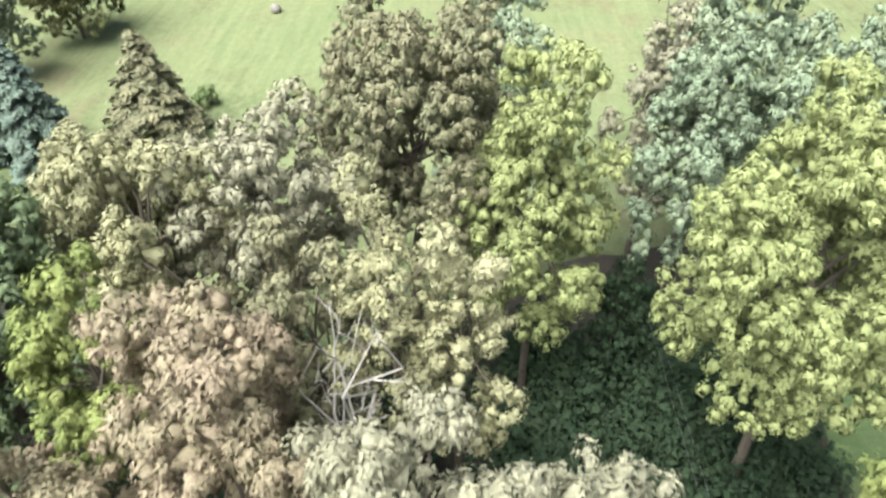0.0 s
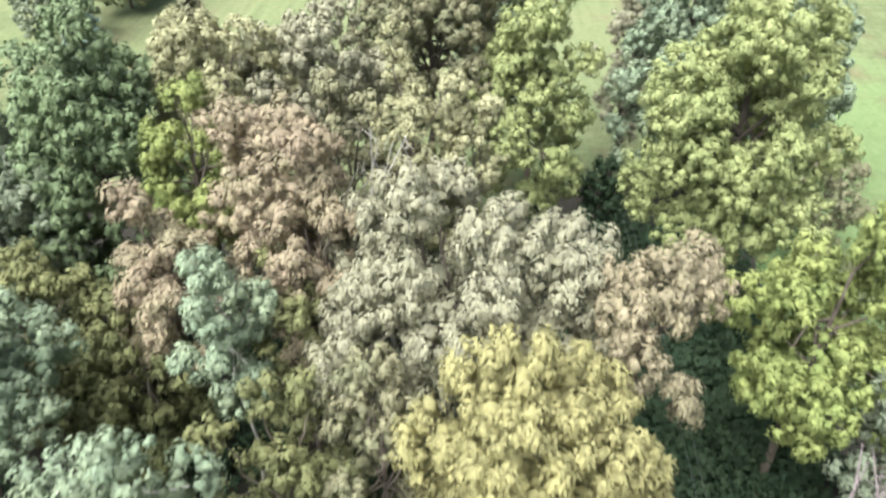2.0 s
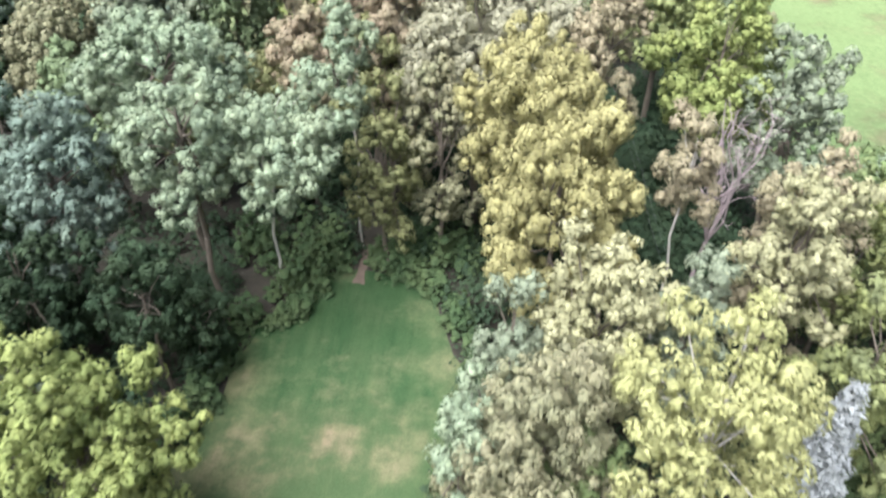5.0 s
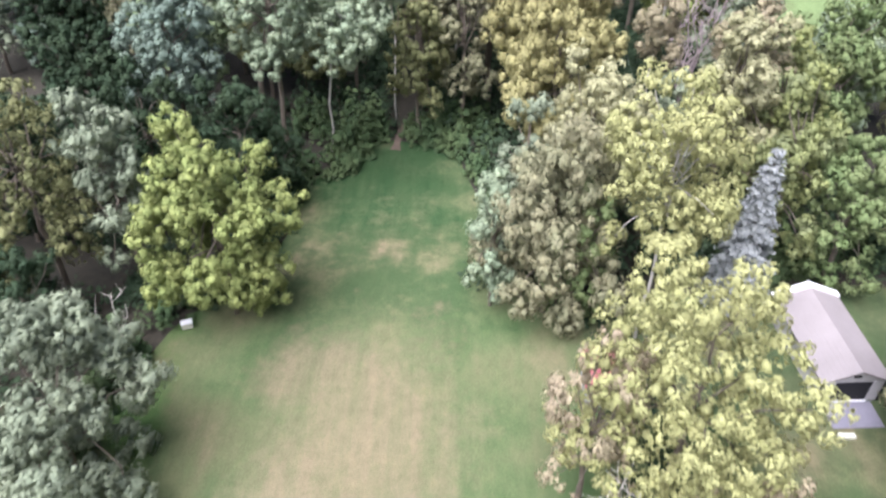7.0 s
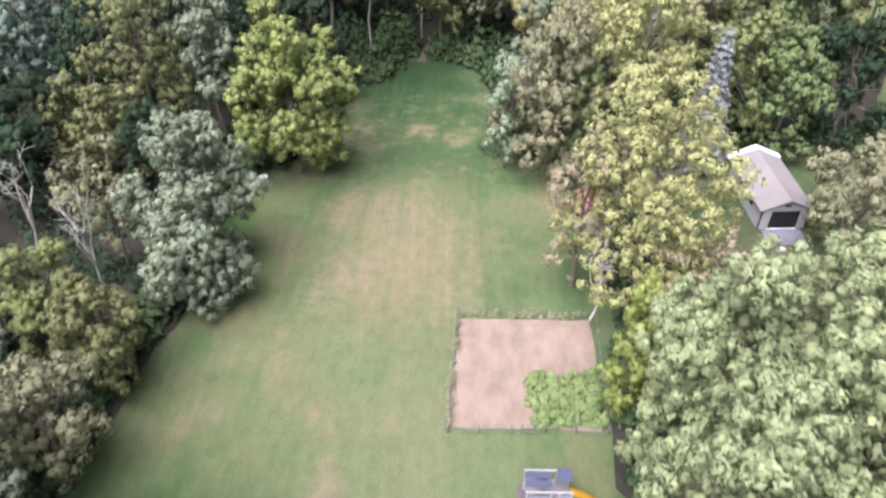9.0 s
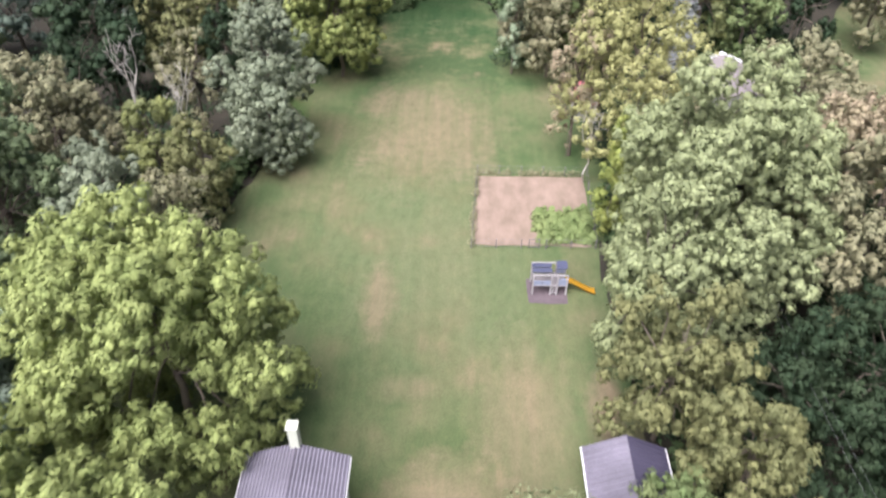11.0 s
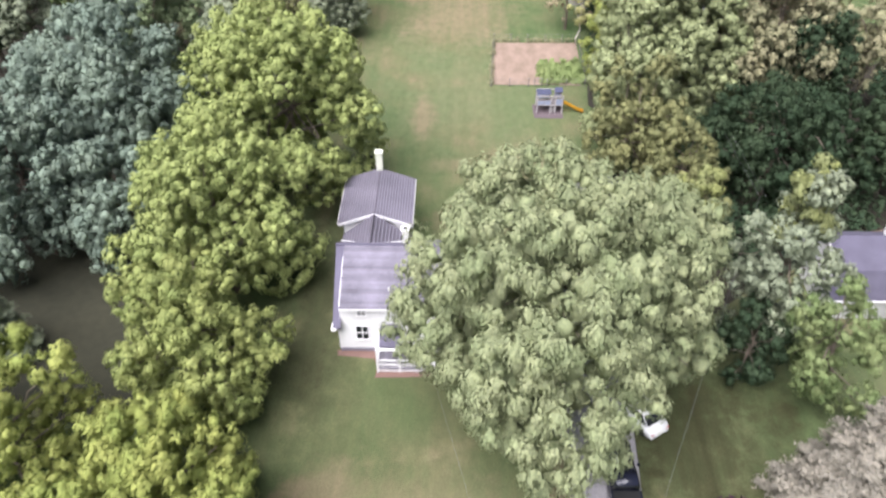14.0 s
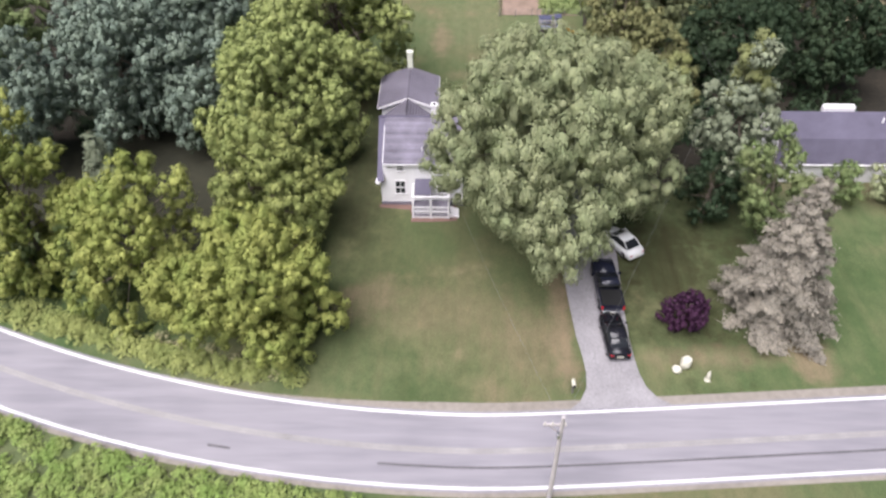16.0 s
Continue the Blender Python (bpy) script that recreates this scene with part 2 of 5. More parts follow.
TYRE = plain("tyre rubber", (0.02, 0.02, 0.02), 0.8, 0, 0.2, 8)
CHROME = plain("bright metal", (0.6, 0.6, 0.62), 0.25, 0.9, 0.05, 3, 0)
RED_LAMP = plain("red lamp lens", (0.45, 0.02, 0.03), 0.2, 0, 0.1, 3, 0)
STONE_WHITE = plain("white painted concrete", (0.62, 0.60, 0.50), 0.7, 0, 0.12, 5)
BLACK_IRON = plain("black iron", (0.02, 0.02, 0.02), 0.6, 0.3, 0.2, 5)


# ---- building blocks ----
def put_mesh(name, verts, faces, material, parent=None, label="", smooth=False):
    me = bpy.data.meshes.new(name)
    me.from_pydata([tuple(map(float, v)) for v in verts], [], [tuple(f) for f in faces])
    me.materials.append(material)
    if smooth:
        me.polygons.foreach_set("use_smooth", [True] * len(me.polygons))
    me.update()
    ob = new(name, me)
    if parent is not None:
        ob.parent = parent
    if label:
        ob["label"] = label
    return ob


def part(name, bm, material, parent=None, label="", smooth=False):
    me = bpy.data.meshes.new(name)
    bmesh.ops.recalc_face_normals(bm, faces=bm.faces)
    bm.to_mesh(me)
    bm.free()
    me.materials.append(material)
    if smooth:
        me.polygons.foreach_set("use_smooth", [True] * len(me.polygons))
    ob = new(name, me)
    if parent is not None:
        ob.parent = parent
    if label:
        ob["label"] = label
    return ob


def thing(name, m, label, category, group=""):
    e = new(name)
    e.empty_display_size = 0.3
    e.matrix_world = m
    return tagged(e, label, category, group)


def add_box(bm, lo, hi, bevel=0.0):
    c = [(a + b) / 2 for a, b in zip(lo, hi)]
    s = [b - a for a, b in zip(lo, hi)]
    geo = bmesh.ops.create_cube(bm, size=1, matrix=Matrix.Translation(c) @ Matrix.Diagonal((*s, 1)))
    if bevel:
        edges = {e for v in geo["verts"] for e in v.link_edges}
        bmesh.ops.bevel(bm, geom=list(edges), offset=bevel, segments=2, affect="EDGES")
    return bm


def box(lo, hi, bevel=0.0):
    return add_box(bmesh.new(), lo, hi, bevel)


def add_tube(bm, a, b, r0, r1=None, sides=8):
    a, b = Vector(a), Vector(b)
    d = b - a
    m = Matrix.Translation((a + b) / 2) @ d.to_track_quat("Z", "Y").to_matrix().to_4x4()
    bmesh.ops.create_cone(bm, cap_ends=True, segments=sides, radius1=r0, radius2=r0 if r1 is None else r1, depth=d.length, matrix=m)
    return bm


def tube(a, b, r0, r1=None, sides=8):
    return add_tube(bmesh.new(), a, b, r0, r1, sides)


def prism(points, axis, a, b):
    """A closed outline in the two other axes, drawn out along one axis from a to b."""
    bm = bmesh.new()
    def at(p, v):
        return {"x": (v, p[0], p[1]), "y": (p[0], v, p[1]), "z": (p[0], p[1], v)}[axis]
    lo, hi = [bm.verts.new(at(p, a)) for p in points], [bm.verts.new(at(p, b)) for p in points]
    bm.faces.new(lo)
    bm.faces.new(hi[::-1])
    n = len(points)
    for i in range(n):
        bm.faces.new((lo[i], hi[i], hi[(i + 1) % n], lo[(i + 1) % n]))
    return bm


def slab(corners, thick):
    """A roof plane: four corners of its upper side, and its thickness straight down."""
    bm = bmesh.new()
    top = [bm.verts.new(c) for c in corners]
    low = [bm.verts.new((c[0], c[1], c[2] - thick)) for c in corners]
    bm.faces.new(top)
    bm.faces.new(low[::-1])
    n = len(top)
    for i in range(n):
        bm.faces.new((top[i], low[i], low[(i + 1) % n], top[(i + 1) % n]))
    return bm


def ribbon(name, left, right, z, material, kind="structure", label="", category=""):
    """A flat strip between two lines of points, slightly thick."""
    n = len(left)
    v = [(x, y, z) for x, y in left] + [(x, y, z) for x, y in right]
    v += [(x, y, z - 0.25) for x, y in left] + [(x, y, z - 0.25) for x, y in right]
    f = [(i, i + 1, n + i + 1, n + i) for i in range(n - 1)]
    f += [(i, 2 * n + i, 2 * n + i + 1, i + 1) for i in range(n - 1)]
    f += [(n + i, n + i + 1, 3 * n + i + 1, 3 * n + i) for i in range(n - 1)]
    ob = put_mesh(name, v, f, material)
    return tagged(ob, label, category, "", kind)


def uneven_sheet(name, outline, z, material, label, category, wobble=0.8, seed=0, kind="structure"):
    """A flat patch of ground with an uneven edge."""
    rng = random.Random(seed)
    pts = []
    n = len(outline)
    for i in range(n):
        a, b = Vector((*outline[i], 0)), Vector((*outline[(i + 1) % n], 0))
        steps = max(2, int((b - a).length / 1.6))
        for k in range(steps):
            q = a.lerp(b, k / steps)
            pts.append((q.x + rng.uniform(-wobble, wobble), q.y + rng.uniform(-wobble, wobble), z))
    bm = bmesh.new()
    face = bm.faces.new([bm.verts.new(p) for p in pts])
    face.normal_update()
    if face.normal.z < 0 or sum(p[0] * q[1] - q[0] * p[1] for p, q in zip(pts, pts[1:] + pts[:1])) < 0:
        face.normal_flip()
    bmesh.ops.triangulate(bm, faces=[face])
    me = bpy.data.meshes.new(name)
    bm.to_mesh(me)
    bm.free()
    me.materials.append(material)
    return tagged(new(name, me), label, category, "", kind)


# ---- trees ----
def leaf_blades(rng, pos, out, size, hang=0.5, loose=0.35):
    """One pointed leaf spray a row: lies against the clump it grows on, its tip hanging outwards."""
    n = len(pos)
    out = out + rng.normal(size=(n, 3)) * loose
    out /= np.linalg.norm(out, axis=1, keepdims=True)
    along = rng.normal(size=(n, 3)) * (1 - hang) + (0, 0, -1.3 * hang)
    along -= (along * out).sum(1, keepdims=True) * out
    along /= np.linalg.norm(along, axis=1, keepdims=True) + 1e-6
    side = np.cross(out, along)
    s = (size * rng.uniform(0.6, 1.35, n))[:, None]
    q = np.empty((n, 3, 3))
    q[:, 0] = pos - along * s * 0.45 + side * s * 0.29
    q[:, 1] = pos - along * s * 0.45 - side * s * 0.29
    q[:, 2] = pos + along * s * 0.75 + out * s * 0.16
    return q.reshape(-1, 3)


def leaf_mesh(name, verts, material, parent=None, clumps=None, facing=None):
    """Loose triangles, shaded as parts of the tuft they grow on, and clumps (vertices, triangles)."""
    n = len(verts) // 3
    tri = np.arange(3 * n, dtype=np.int32)
    if clumps is not None:
        tri = np.concatenate([tri, (clumps[1] + 3 * n).ravel()]).astype(np.int32)
        verts = np.concatenate([verts, clumps[0]])
    me = bpy.data.meshes.new(name)
    me.vertices.add(len(verts))
    me.vertices.foreach_set("co", np.ascontiguousarray(verts, dtype=np.float32).ravel())
    me.loops.add(len(tri))
    me.loops.foreach_set("vertex_index", tri)
    me.polygons.add(len(tri) // 3)
    me.polygons.foreach_set("loop_start", np.arange(0, len(tri), 3, dtype=np.int32))
    me.polygons.foreach_set("use_smooth", np.ones(len(tri) // 3, dtype=bool))
    me.materials.append(material)
    me.update(calc_edges=True)
    if facing is not None:
        at = me.attributes.new("custom_normal", "FLOAT_VECTOR", "POINT")
        at.data.foreach_set("vector", np.ascontiguousarray(facing, dtype=np.float32).ravel())
    ob = new(name, me)
    if parent is not None:
        ob.parent = parent
    return ob


def dome_net(rings):
    """Triangles of a dome: one top vertex, then rings of the given counts."""
    tris, start, n0 = [], 1, rings[0]
    for i in range(n0):
        tris.append((0, start + i, start + (i + 1) % n0))
    for n1 in rings[1:]:
        nxt, i, j = start + n0, 0, 0
        while i < n0 or j < n1:
            if j * n0 <= i * n1 and j < n1:
                tris.append((start + i % n0, nxt + j, nxt + (j + 1) % n1))
                j += 1
            else:
                tris.append((start + i % n0, nxt + j % n1, start + (i + 1) % n0))
                i += 1
        start, n0 = nxt, n1
    return np.array(tris, int)


RINGS = (4, 5)
DOME = dome_net(RINGS)


def leaf_domes(rng, centre, axis, radius, tallness):
    """A ragged hanging tuft of foliage at each centre."""
    n = len(centre)
    spin = rng.uniform(0, 6.28, n)
    squash = rng.uniform(0.80, 1.22, (n, 1))
    pts = [np.zeros((n, 1, 3)) + (0, 0, 0.9) + rng.normal(size=(n, 1, 3)) * 0.12]
    for k, (c, up, w) in enumerate(zip(RINGS, (0.46, -0.50), (0.66, 1.0))):
        a = spin[:, None] + 6.283 * (np.arange(c) + 0.5 * (k % 2)) / c + rng.normal(size=(n, c)) * 0.13
        wide = w * rng.uniform(0.80, 1.20, (n, c)) * (1, rng.choice((0.74, 1.15), (n, c)))[k]
        z = up + rng.normal(size=(n, c)) * (0.14, 0.36)[k]
        pts.append(np.stack([np.cos(a) * wide * squash, np.sin(a) * wide / squash, z], 2))
    p = np.concatenate(pts, 1) * (1, 1, tallness) * radius[:, None, None]
    ax = axis / np.linalg.norm(axis, axis=1, keepdims=True)
    sx = np.cross(np.tile((0.0, 1.0, 0.001), (n, 1)), ax)
    sx /= np.linalg.norm(sx, axis=1, keepdims=True) + 1e-9
    sy = np.cross(ax, sx)
    p = p[:, :, 0:1] * sx[:, None] + p[:, :, 1:2] * sy[:, None] + p[:, :, 2:3] * ax[:, None] + centre[:, None]
    p[:, :, 2] = np.maximum(p[:, :, 2], 0.06)
    m = p.shape[1]
    tris = (DOME[None] + (np.arange(n) * m)[:, None, None]).reshape(-1, 3)
    flat = p.reshape(-1, 3)
    away = flat - np.repeat(centre - (0, 0, 1) * (0.2 * radius)[:, None], m, axis=0)
    return flat, tris, away / (np.linalg.norm(away, axis=1, keepdims=True) + 1e-9)


def ball(rng, n, up=0.0):
    d = rng.normal(size=(n, 3))
    d[:, 2] += up
    return d / np.linalg.norm(d, axis=1, keepdims=True)


def apart_from(rng, p, gap):
    """Indices of points that keep their distance from one another."""
    order, cells, kept = rng.permutation(len(p)), {}, []
    for i in order:
        c = tuple((p[i] // gap[i]).astype(int))
        close = False
        for dx in (-1, 0, 1):
            for dy in (-1, 0, 1):
                for dz in (-1, 0, 1):
                    for k in cells.get((c[0] + dx, c[1] + dy, c[2] + dz), ()):
                        if ((p[i] - p[k]) ** 2).sum() < gap[i] ** 2:
                            close = True
                            break
        if not close:
            cells.setdefault(c, []).append(i)
            kept.append(i)
    return np.array(kept, int)


def add_limb(bm, rng, a, b, r0, r1, steps=4, sag=0.12, sides=6, bend=0.05):
    """A bent, tapering limb."""
    a, b = Vector(a), Vector(b)
    length, last = (b - a).length, a
    for k in range(1, steps + 1):
        f = k / steps
        p = a.lerp(b, f)
        if k < steps:
            p += Vector(rng.normal(size=3)) * length * bend
            p.z += math.sin(f * math.pi) * length * sag
        add_tube(bm, last, p, r0 + (r1 - r0) * (f - 1 / steps), r0 + (r1 - r0) * f, sides)
        last = p


COUNT = [0]
PLANTED = []


def lobes_of(rng, rx, ry, z0, z1, style):
    """Centres and radii of the crown's main masses."""
    zc, hz = (z0 + z1) / 2, (z1 - z0) / 2
    n = int(np.clip(9 + 1.35 * (rx + ry) * hz / 6, 10, 44))
    k = np.arange(n) + 0.5
    up = 1 - 1.8 * k / n
    ang = k * 2.39996 + rng.uniform(0, 6.28) + rng.normal(size=n) * 0.25
    flat = np.sqrt(np.clip(1 - up**2, 0, 1))
    out = 0.70 + rng.uniform(-0.28, 0.18, n)
    spur = rng.uniform(size=n) < (0.3 if rx > 2.9 else 0.0)
    out = np.where(spur, rng.uniform(0.80, 0.98, n), out)
    wide = np.ones(n)
    if style == "tall":
        wide = 0.72 + 0.4 * np.clip(1 - np.abs(up + 0.35), 0, 1)
    if style == "flat":
        wide = 0.75 + 0.4 * np.clip(up, 0, 1)
    c = np.stack([rx * flat * out * wide * np.cos(ang), ry * flat * out * wide * np.sin(ang), zc + hz * up * out * 1.08], 1)
    r = np.where(spur, rng.uniform(0.17, 0.25, n), 0.265 + rng.uniform(-0.09, 0.10, n)) * min((rx + ry) / 2, hz * 1.3)
    return c, r


def tree(x, y, height, r, base, leaf, label, style="round", extra=(), ry=None, size=0.30, most=20000, bark=None, lean=(0, 0), gap=0.0, kind_name="deciduous_tree", puff=0.46, hang=0.55, tallness=1.25, clear=None, space=1.45, leaves=11.0):
    """A broad-leaved tree: trunk with limbs, and a crown of leaf clumps spread over its main masses."""
    COUNT[0] += 1
    rng = np.random.default_rng(1000 + COUNT[0])
    ry = ry or r
    PLANTED.append((x, y, max(r, ry)))
    if len(label.split()) < 4:
        label += " in leafy woodland"
    t = thing(kind_name, pose(x, y, 0, 0, 0, 0), label, "tree" if kind_name != "shrub" else "shrub", "woodland trees" if "woodland" in label else "")
    centres, radii = lobes_of(rng, r, ry, base, height, style)
    for ex, ey, ez, er in extra:
        centres, radii = np.vstack([centres, (ex, ey, ez)]), np.append(radii, er)
    # clumps over the masses, as many as the crown can carry
    shown = 16.3 * (r * ry * (height - base) / 2) ** 0.667 * (1 - 0.6 * gap)
    if height > 20:
        most *= 1.3
    blade = float(np.clip(math.sqrt(4.7 * shown / most), 0.22, 0.44))
    pts, owner = [], []
    for i, (c, cr) in enumerate(zip(centres, radii)):
        m = int(np.clip(7 * cr * cr / puff**2, 16, 900))
        d = ball(rng, m, 0.3)
        pts.append(c + d * cr * rng.uniform(0.74, 1.24, (m, 1)))
        owner.append(np.full(m, i))
    pts, owner = np.concatenate(pts), np.concatenate(owner)
    dist = np.linalg.norm(pts[:, None] - centres[None], axis=2) / radii[None]
    dist[np.arange(len(pts)), owner] = 9
    wave = np.sin(pts[:, 0] * 1.9 + COUNT[0]) + np.sin(pts[:, 1] * 2.1 + 2) + np.sin(pts[:, 2] * 1.7 + pts[:, 0] * 0.8)
    keep = (dist.min(1) > 0.84) & (rng.uniform(size=len(pts)) > gap) & ((wave > -1.8 + 1.9 * gap) | (r < 2.5))
    pts, owner = pts[keep], owner[keep]
    turn = (pts - centres[owner]) / radii[owner][:, None]
    pr = puff * rng.choice((0.66, 0.8, 0.95, 1.12), len(pts)) * rng.uniform(0.85, 1.15, len(pts)) * (1 + 0.5 * np.clip(turn[:, 1] * 0.8 - turn[:, 2] * 0.9 - 0.1, 0, 1))
    hidden = (turn[:, 1] > 0.55) & (rng.uniform(size=len(pts)) < 0.45)
    pts, owner, pr = pts[~hidden], owner[~hidden], pr[~hidden]
    sel = apart_from(rng, pts, pr * space)
    pts, owner, pr = pts[sel], owner[sel], pr[sel]
    # fill the given outline
    mid = (base + height) / 2
    sx = r / (np.percentile(np.abs(pts[:, 0]), 97) + puff * 0.7)
    sy = ry / (np.percentile(np.abs(pts[:, 1]), 97) + puff * 0.7)
    hi, lo = np.percentile(pts[:, 2], 99) + puff, np.percentile(pts[:, 2], 1) - puff
    sz, oz = (height - base) / (hi - lo), lo
    for a in (pts, centres):
        a[:, 0] = a[:, 0] * sx + lean[0] * a[:, 2] / height
        a[:, 1] = a[:, 1] * sy + lean[1] * a[:, 2] / height
        a[:, 2] = base + (a[:, 2] - oz) * sz
    if clear:
        ok = ~((pts[:, 0] > clear[0]) & (pts[:, 1] < clear[1]) & (pts[:, 2] < clear[2]))
        pts, owner, pr = pts[ok], owner[ok], pr[ok]
    # a second, sparser layer of tufts inside the crown
    inner, m = [], 0
    for c, cr in zip(centres, radii):
        m = int(np.clip(3.0 * cr * cr / puff**2, 6, 120))
        inner.append(c + ball(rng, m, 0.2) * cr * rng.uniform(0.35, 0.62, (m, 1)))
    inner = np.concatenate(inner)
    inner = inner[apart_from(rng, inner, np.full(len(inner), puff * 1.6))]
    inner[:, 2] = np.maximum(inner[:, 2], 0.3)
    if clear:
        inner = inner[~((inner[:, 0] > clear[0]) & (inner[:, 1] < clear[1]) & (inner[:, 2] < clear[2]))]
    if gap > 0.3:
        inner = inner[::3]
    bm = bmesh.new()
    tr = (0.008 * height + 0.022 * r) * (0.48 if bark else 1.0)
    fork = base + (height - base) * 0.30
    top = Vector((lean[0] * 0.8, lean[1] * 0.8, base + (height - base) * 0.78))
    knee = Vector((lean[0] * 0.3, lean[1] * 0.3, fork))
    add_limb(bm, rng, (0, 0, -0.1), knee, tr, tr * 0.7, 5, 0.0, 8, 0.012)
    add_limb(bm, rng, knee, top, tr * 0.7, 0.04, 5, 0.0, 6, 0.02)
    for c in centres[:: max(1, len(centres) // 12)]:
        add_limb(bm, rng, knee.lerp(top, float(rng.uniform(0, 0.55))), c, tr * 0.34, 0.03, 3, 0.05, 5)
    part("trunk", bm, bark or BARK, t)
    # tufts, with loose leaves that break their outline
    away = pts - centres[owner]
    away /= np.linalg.norm(away, axis=1, keepdims=True)
    seen = np.concatenate([pts, inner])
    axis = np.concatenate([away * 0.75 + (0, 0, 1.0), np.tile((0.0, 0.0, 1.0), (len(inner), 1))])
    wide = np.concatenate([pr * (0.62 if gap < 0.15 else 0.40), np.full(len(inner), puff * 0.8)])
    dv, dt, dn = leaf_domes(rng, seen, axis, wide, tallness * 0.82)
    turned = np.clip(away[:, 1] * 0.9 - away[:, 2] * 0.6 + 0.2, 0, 1)
    idx = np.repeat(np.arange(len(pts)), np.maximum(3, (leaves * pr * pr / blade**2 * (1 - 0.7 * turned)).astype(int)))
    d = ball(rng, len(idx)) + away[idx] * 0.7 + (0, 0, -0.1)
    d /= np.linalg.norm(d, axis=1, keepdims=True)
    pos = pts[idx] + d * (pr[idx] * rng.uniform(0.74, 1.12, len(idx)))[:, None] * (1, 1, tallness * 0.85)
    pos[:, 2] = np.maximum(pos[:, 2], 0.15)
    k = np.repeat(np.arange(len(inner)), 9)
    e = ball(rng, len(k), 0.5)
    pos = np.concatenate([pos, inner[k] + e * puff * rng.uniform(0.7, 1.0, (len(k), 1))])
    pos[:, 2] = np.maximum(pos[:, 2], 0.15)
    d = np.concatenate([d, e])
    verts = [leaf_blades(rng, pos, d, blade, 0.3 + 0.7 * hang, 0.22)]
    facing = [np.repeat(d + (0, 0, 0.1) + rng.normal(size=d.shape) * 0.15, 3, axis=0), dn]
    leaf_mesh("crown", np.concatenate(verts), LEAF[leaf], t, (dv, dt), np.concatenate(facing))
    return t


def bare_tree(x, y, height, r, label, material, seed, stems=5, twigs=4):
    """A leafless tree: stems that fork into limbs and twigs."""
    rng = np.random.default_rng(seed)
    t = thing("bare_tree", pose(x, y, 0), label, "tree")
    bm = bmesh.new()
    knee = Vector((0, 0, height * 0.35))
    slim = min(1.0, height / 20)
    add_limb(bm, rng, (0, 0, -0.1), knee, 0.22 * slim, 0.15 * slim, 3, 0, 7)
    for i in range(stems):
        a = 6.28 * i / stems + rng.uniform(-0.4, 0.4)
        tip = Vector((math.cos(a) * r * rng.uniform(0.3, 0.9), math.sin(a) * r * rng.uniform(0.3, 0.9), height * rng.uniform(0.8, 1.0)))
        bm2, bm = bm, bmesh.new()
        add_limb(bm, rng, knee, tip, 0.11 * slim, 0.02, 4, 0.06, 6)
        for _ in range(twigs):
            s = knee.lerp(tip, float(rng.uniform(0.35, 0.95)))
            e = s + Vector(rng.normal(size=3)) * r * 0.28 + Vector((0, 0, r * 0.32))
            add_limb(bm, rng, s, e, 0.04 * slim, 0.012, 2, 0.05, 4)
            for _ in range(2):
                s2 = s.lerp(e, float(rng.uniform(0.4, 0.9)))
                add_limb(bm, rng, s2, s2 + Vector(rng.normal(size=3)) * 0.5 + Vector((0, 0, 0.45)), 0.02, 0.008, 2, 0, 3)
        part("limb", bm, material, t)
        bm = bm2
    part("trunk", bm, material, t)
    return t


def conifer(x, y, height, r, leaf, label, seed, base=0.4, size=0.30, dense=1.0):
    """A spruce: straight trunk, whorls of drooping boughs clothed in needle sprays."""
    rng = np.random.default_rng(seed)
    PLANTED.append((x, y, r))
    t = thing("conifer_tree", pose(x, y, 0), label, "tree")
    bm = tube((0, 0, -0.1), (0, 0, height * 0.97), 0.028 * height, 0.03, 8)
    verts = []
    tiers = int(height * 1.5)
    for k in range(tiers):
        f = k / tiers
        z = base + (height - base) * f
        reach = r * (1 - f) ** 0.85 + 0.12
        boughs = max(5, int(5 + 6 * (1 - f)))
        for i in range(boughs):
            a = 6.28 * i / boughs + rng.uniform(-0.35, 0.35) + k * 0.7
            l = reach * rng.uniform(0.72, 1.12)
            tip = Vector((math.cos(a) * l, math.sin(a) * l, z - l * rng.uniform(0.02, 0.22)))
            root = Vector((0, 0, z + l * 0.12))
            if k % 2 == 0 and i % 2 == 0:
                add_tube(bm, root, tip, 0.03, 0.01, 4)
            m = int(max(8, l * 56 * dense))
            s = rng.uniform(0.15, 1.0, m) ** 0.7
            p = np.array(root)[None] * (1 - s[:, None]) + np.array(tip)[None] * s[:, None]
            wide = 0.12 + 0.16 * l * (1 - s) * s * 2
            p += rng.normal(size=(m, 3)) * np.stack([wide, wide, 0.10 + 0 * s], 1)
            out = np.array([math.cos(a), math.sin(a), 0.9])
            verts.append(leaf_blades(rng, p, np.tile(out, (m, 1)), size, 0.35, 0.5))
    part("trunk", bm, BARK, t)
    leaf_mesh("crown", np.concatenate(verts), LEAF[leaf], t)
    return t


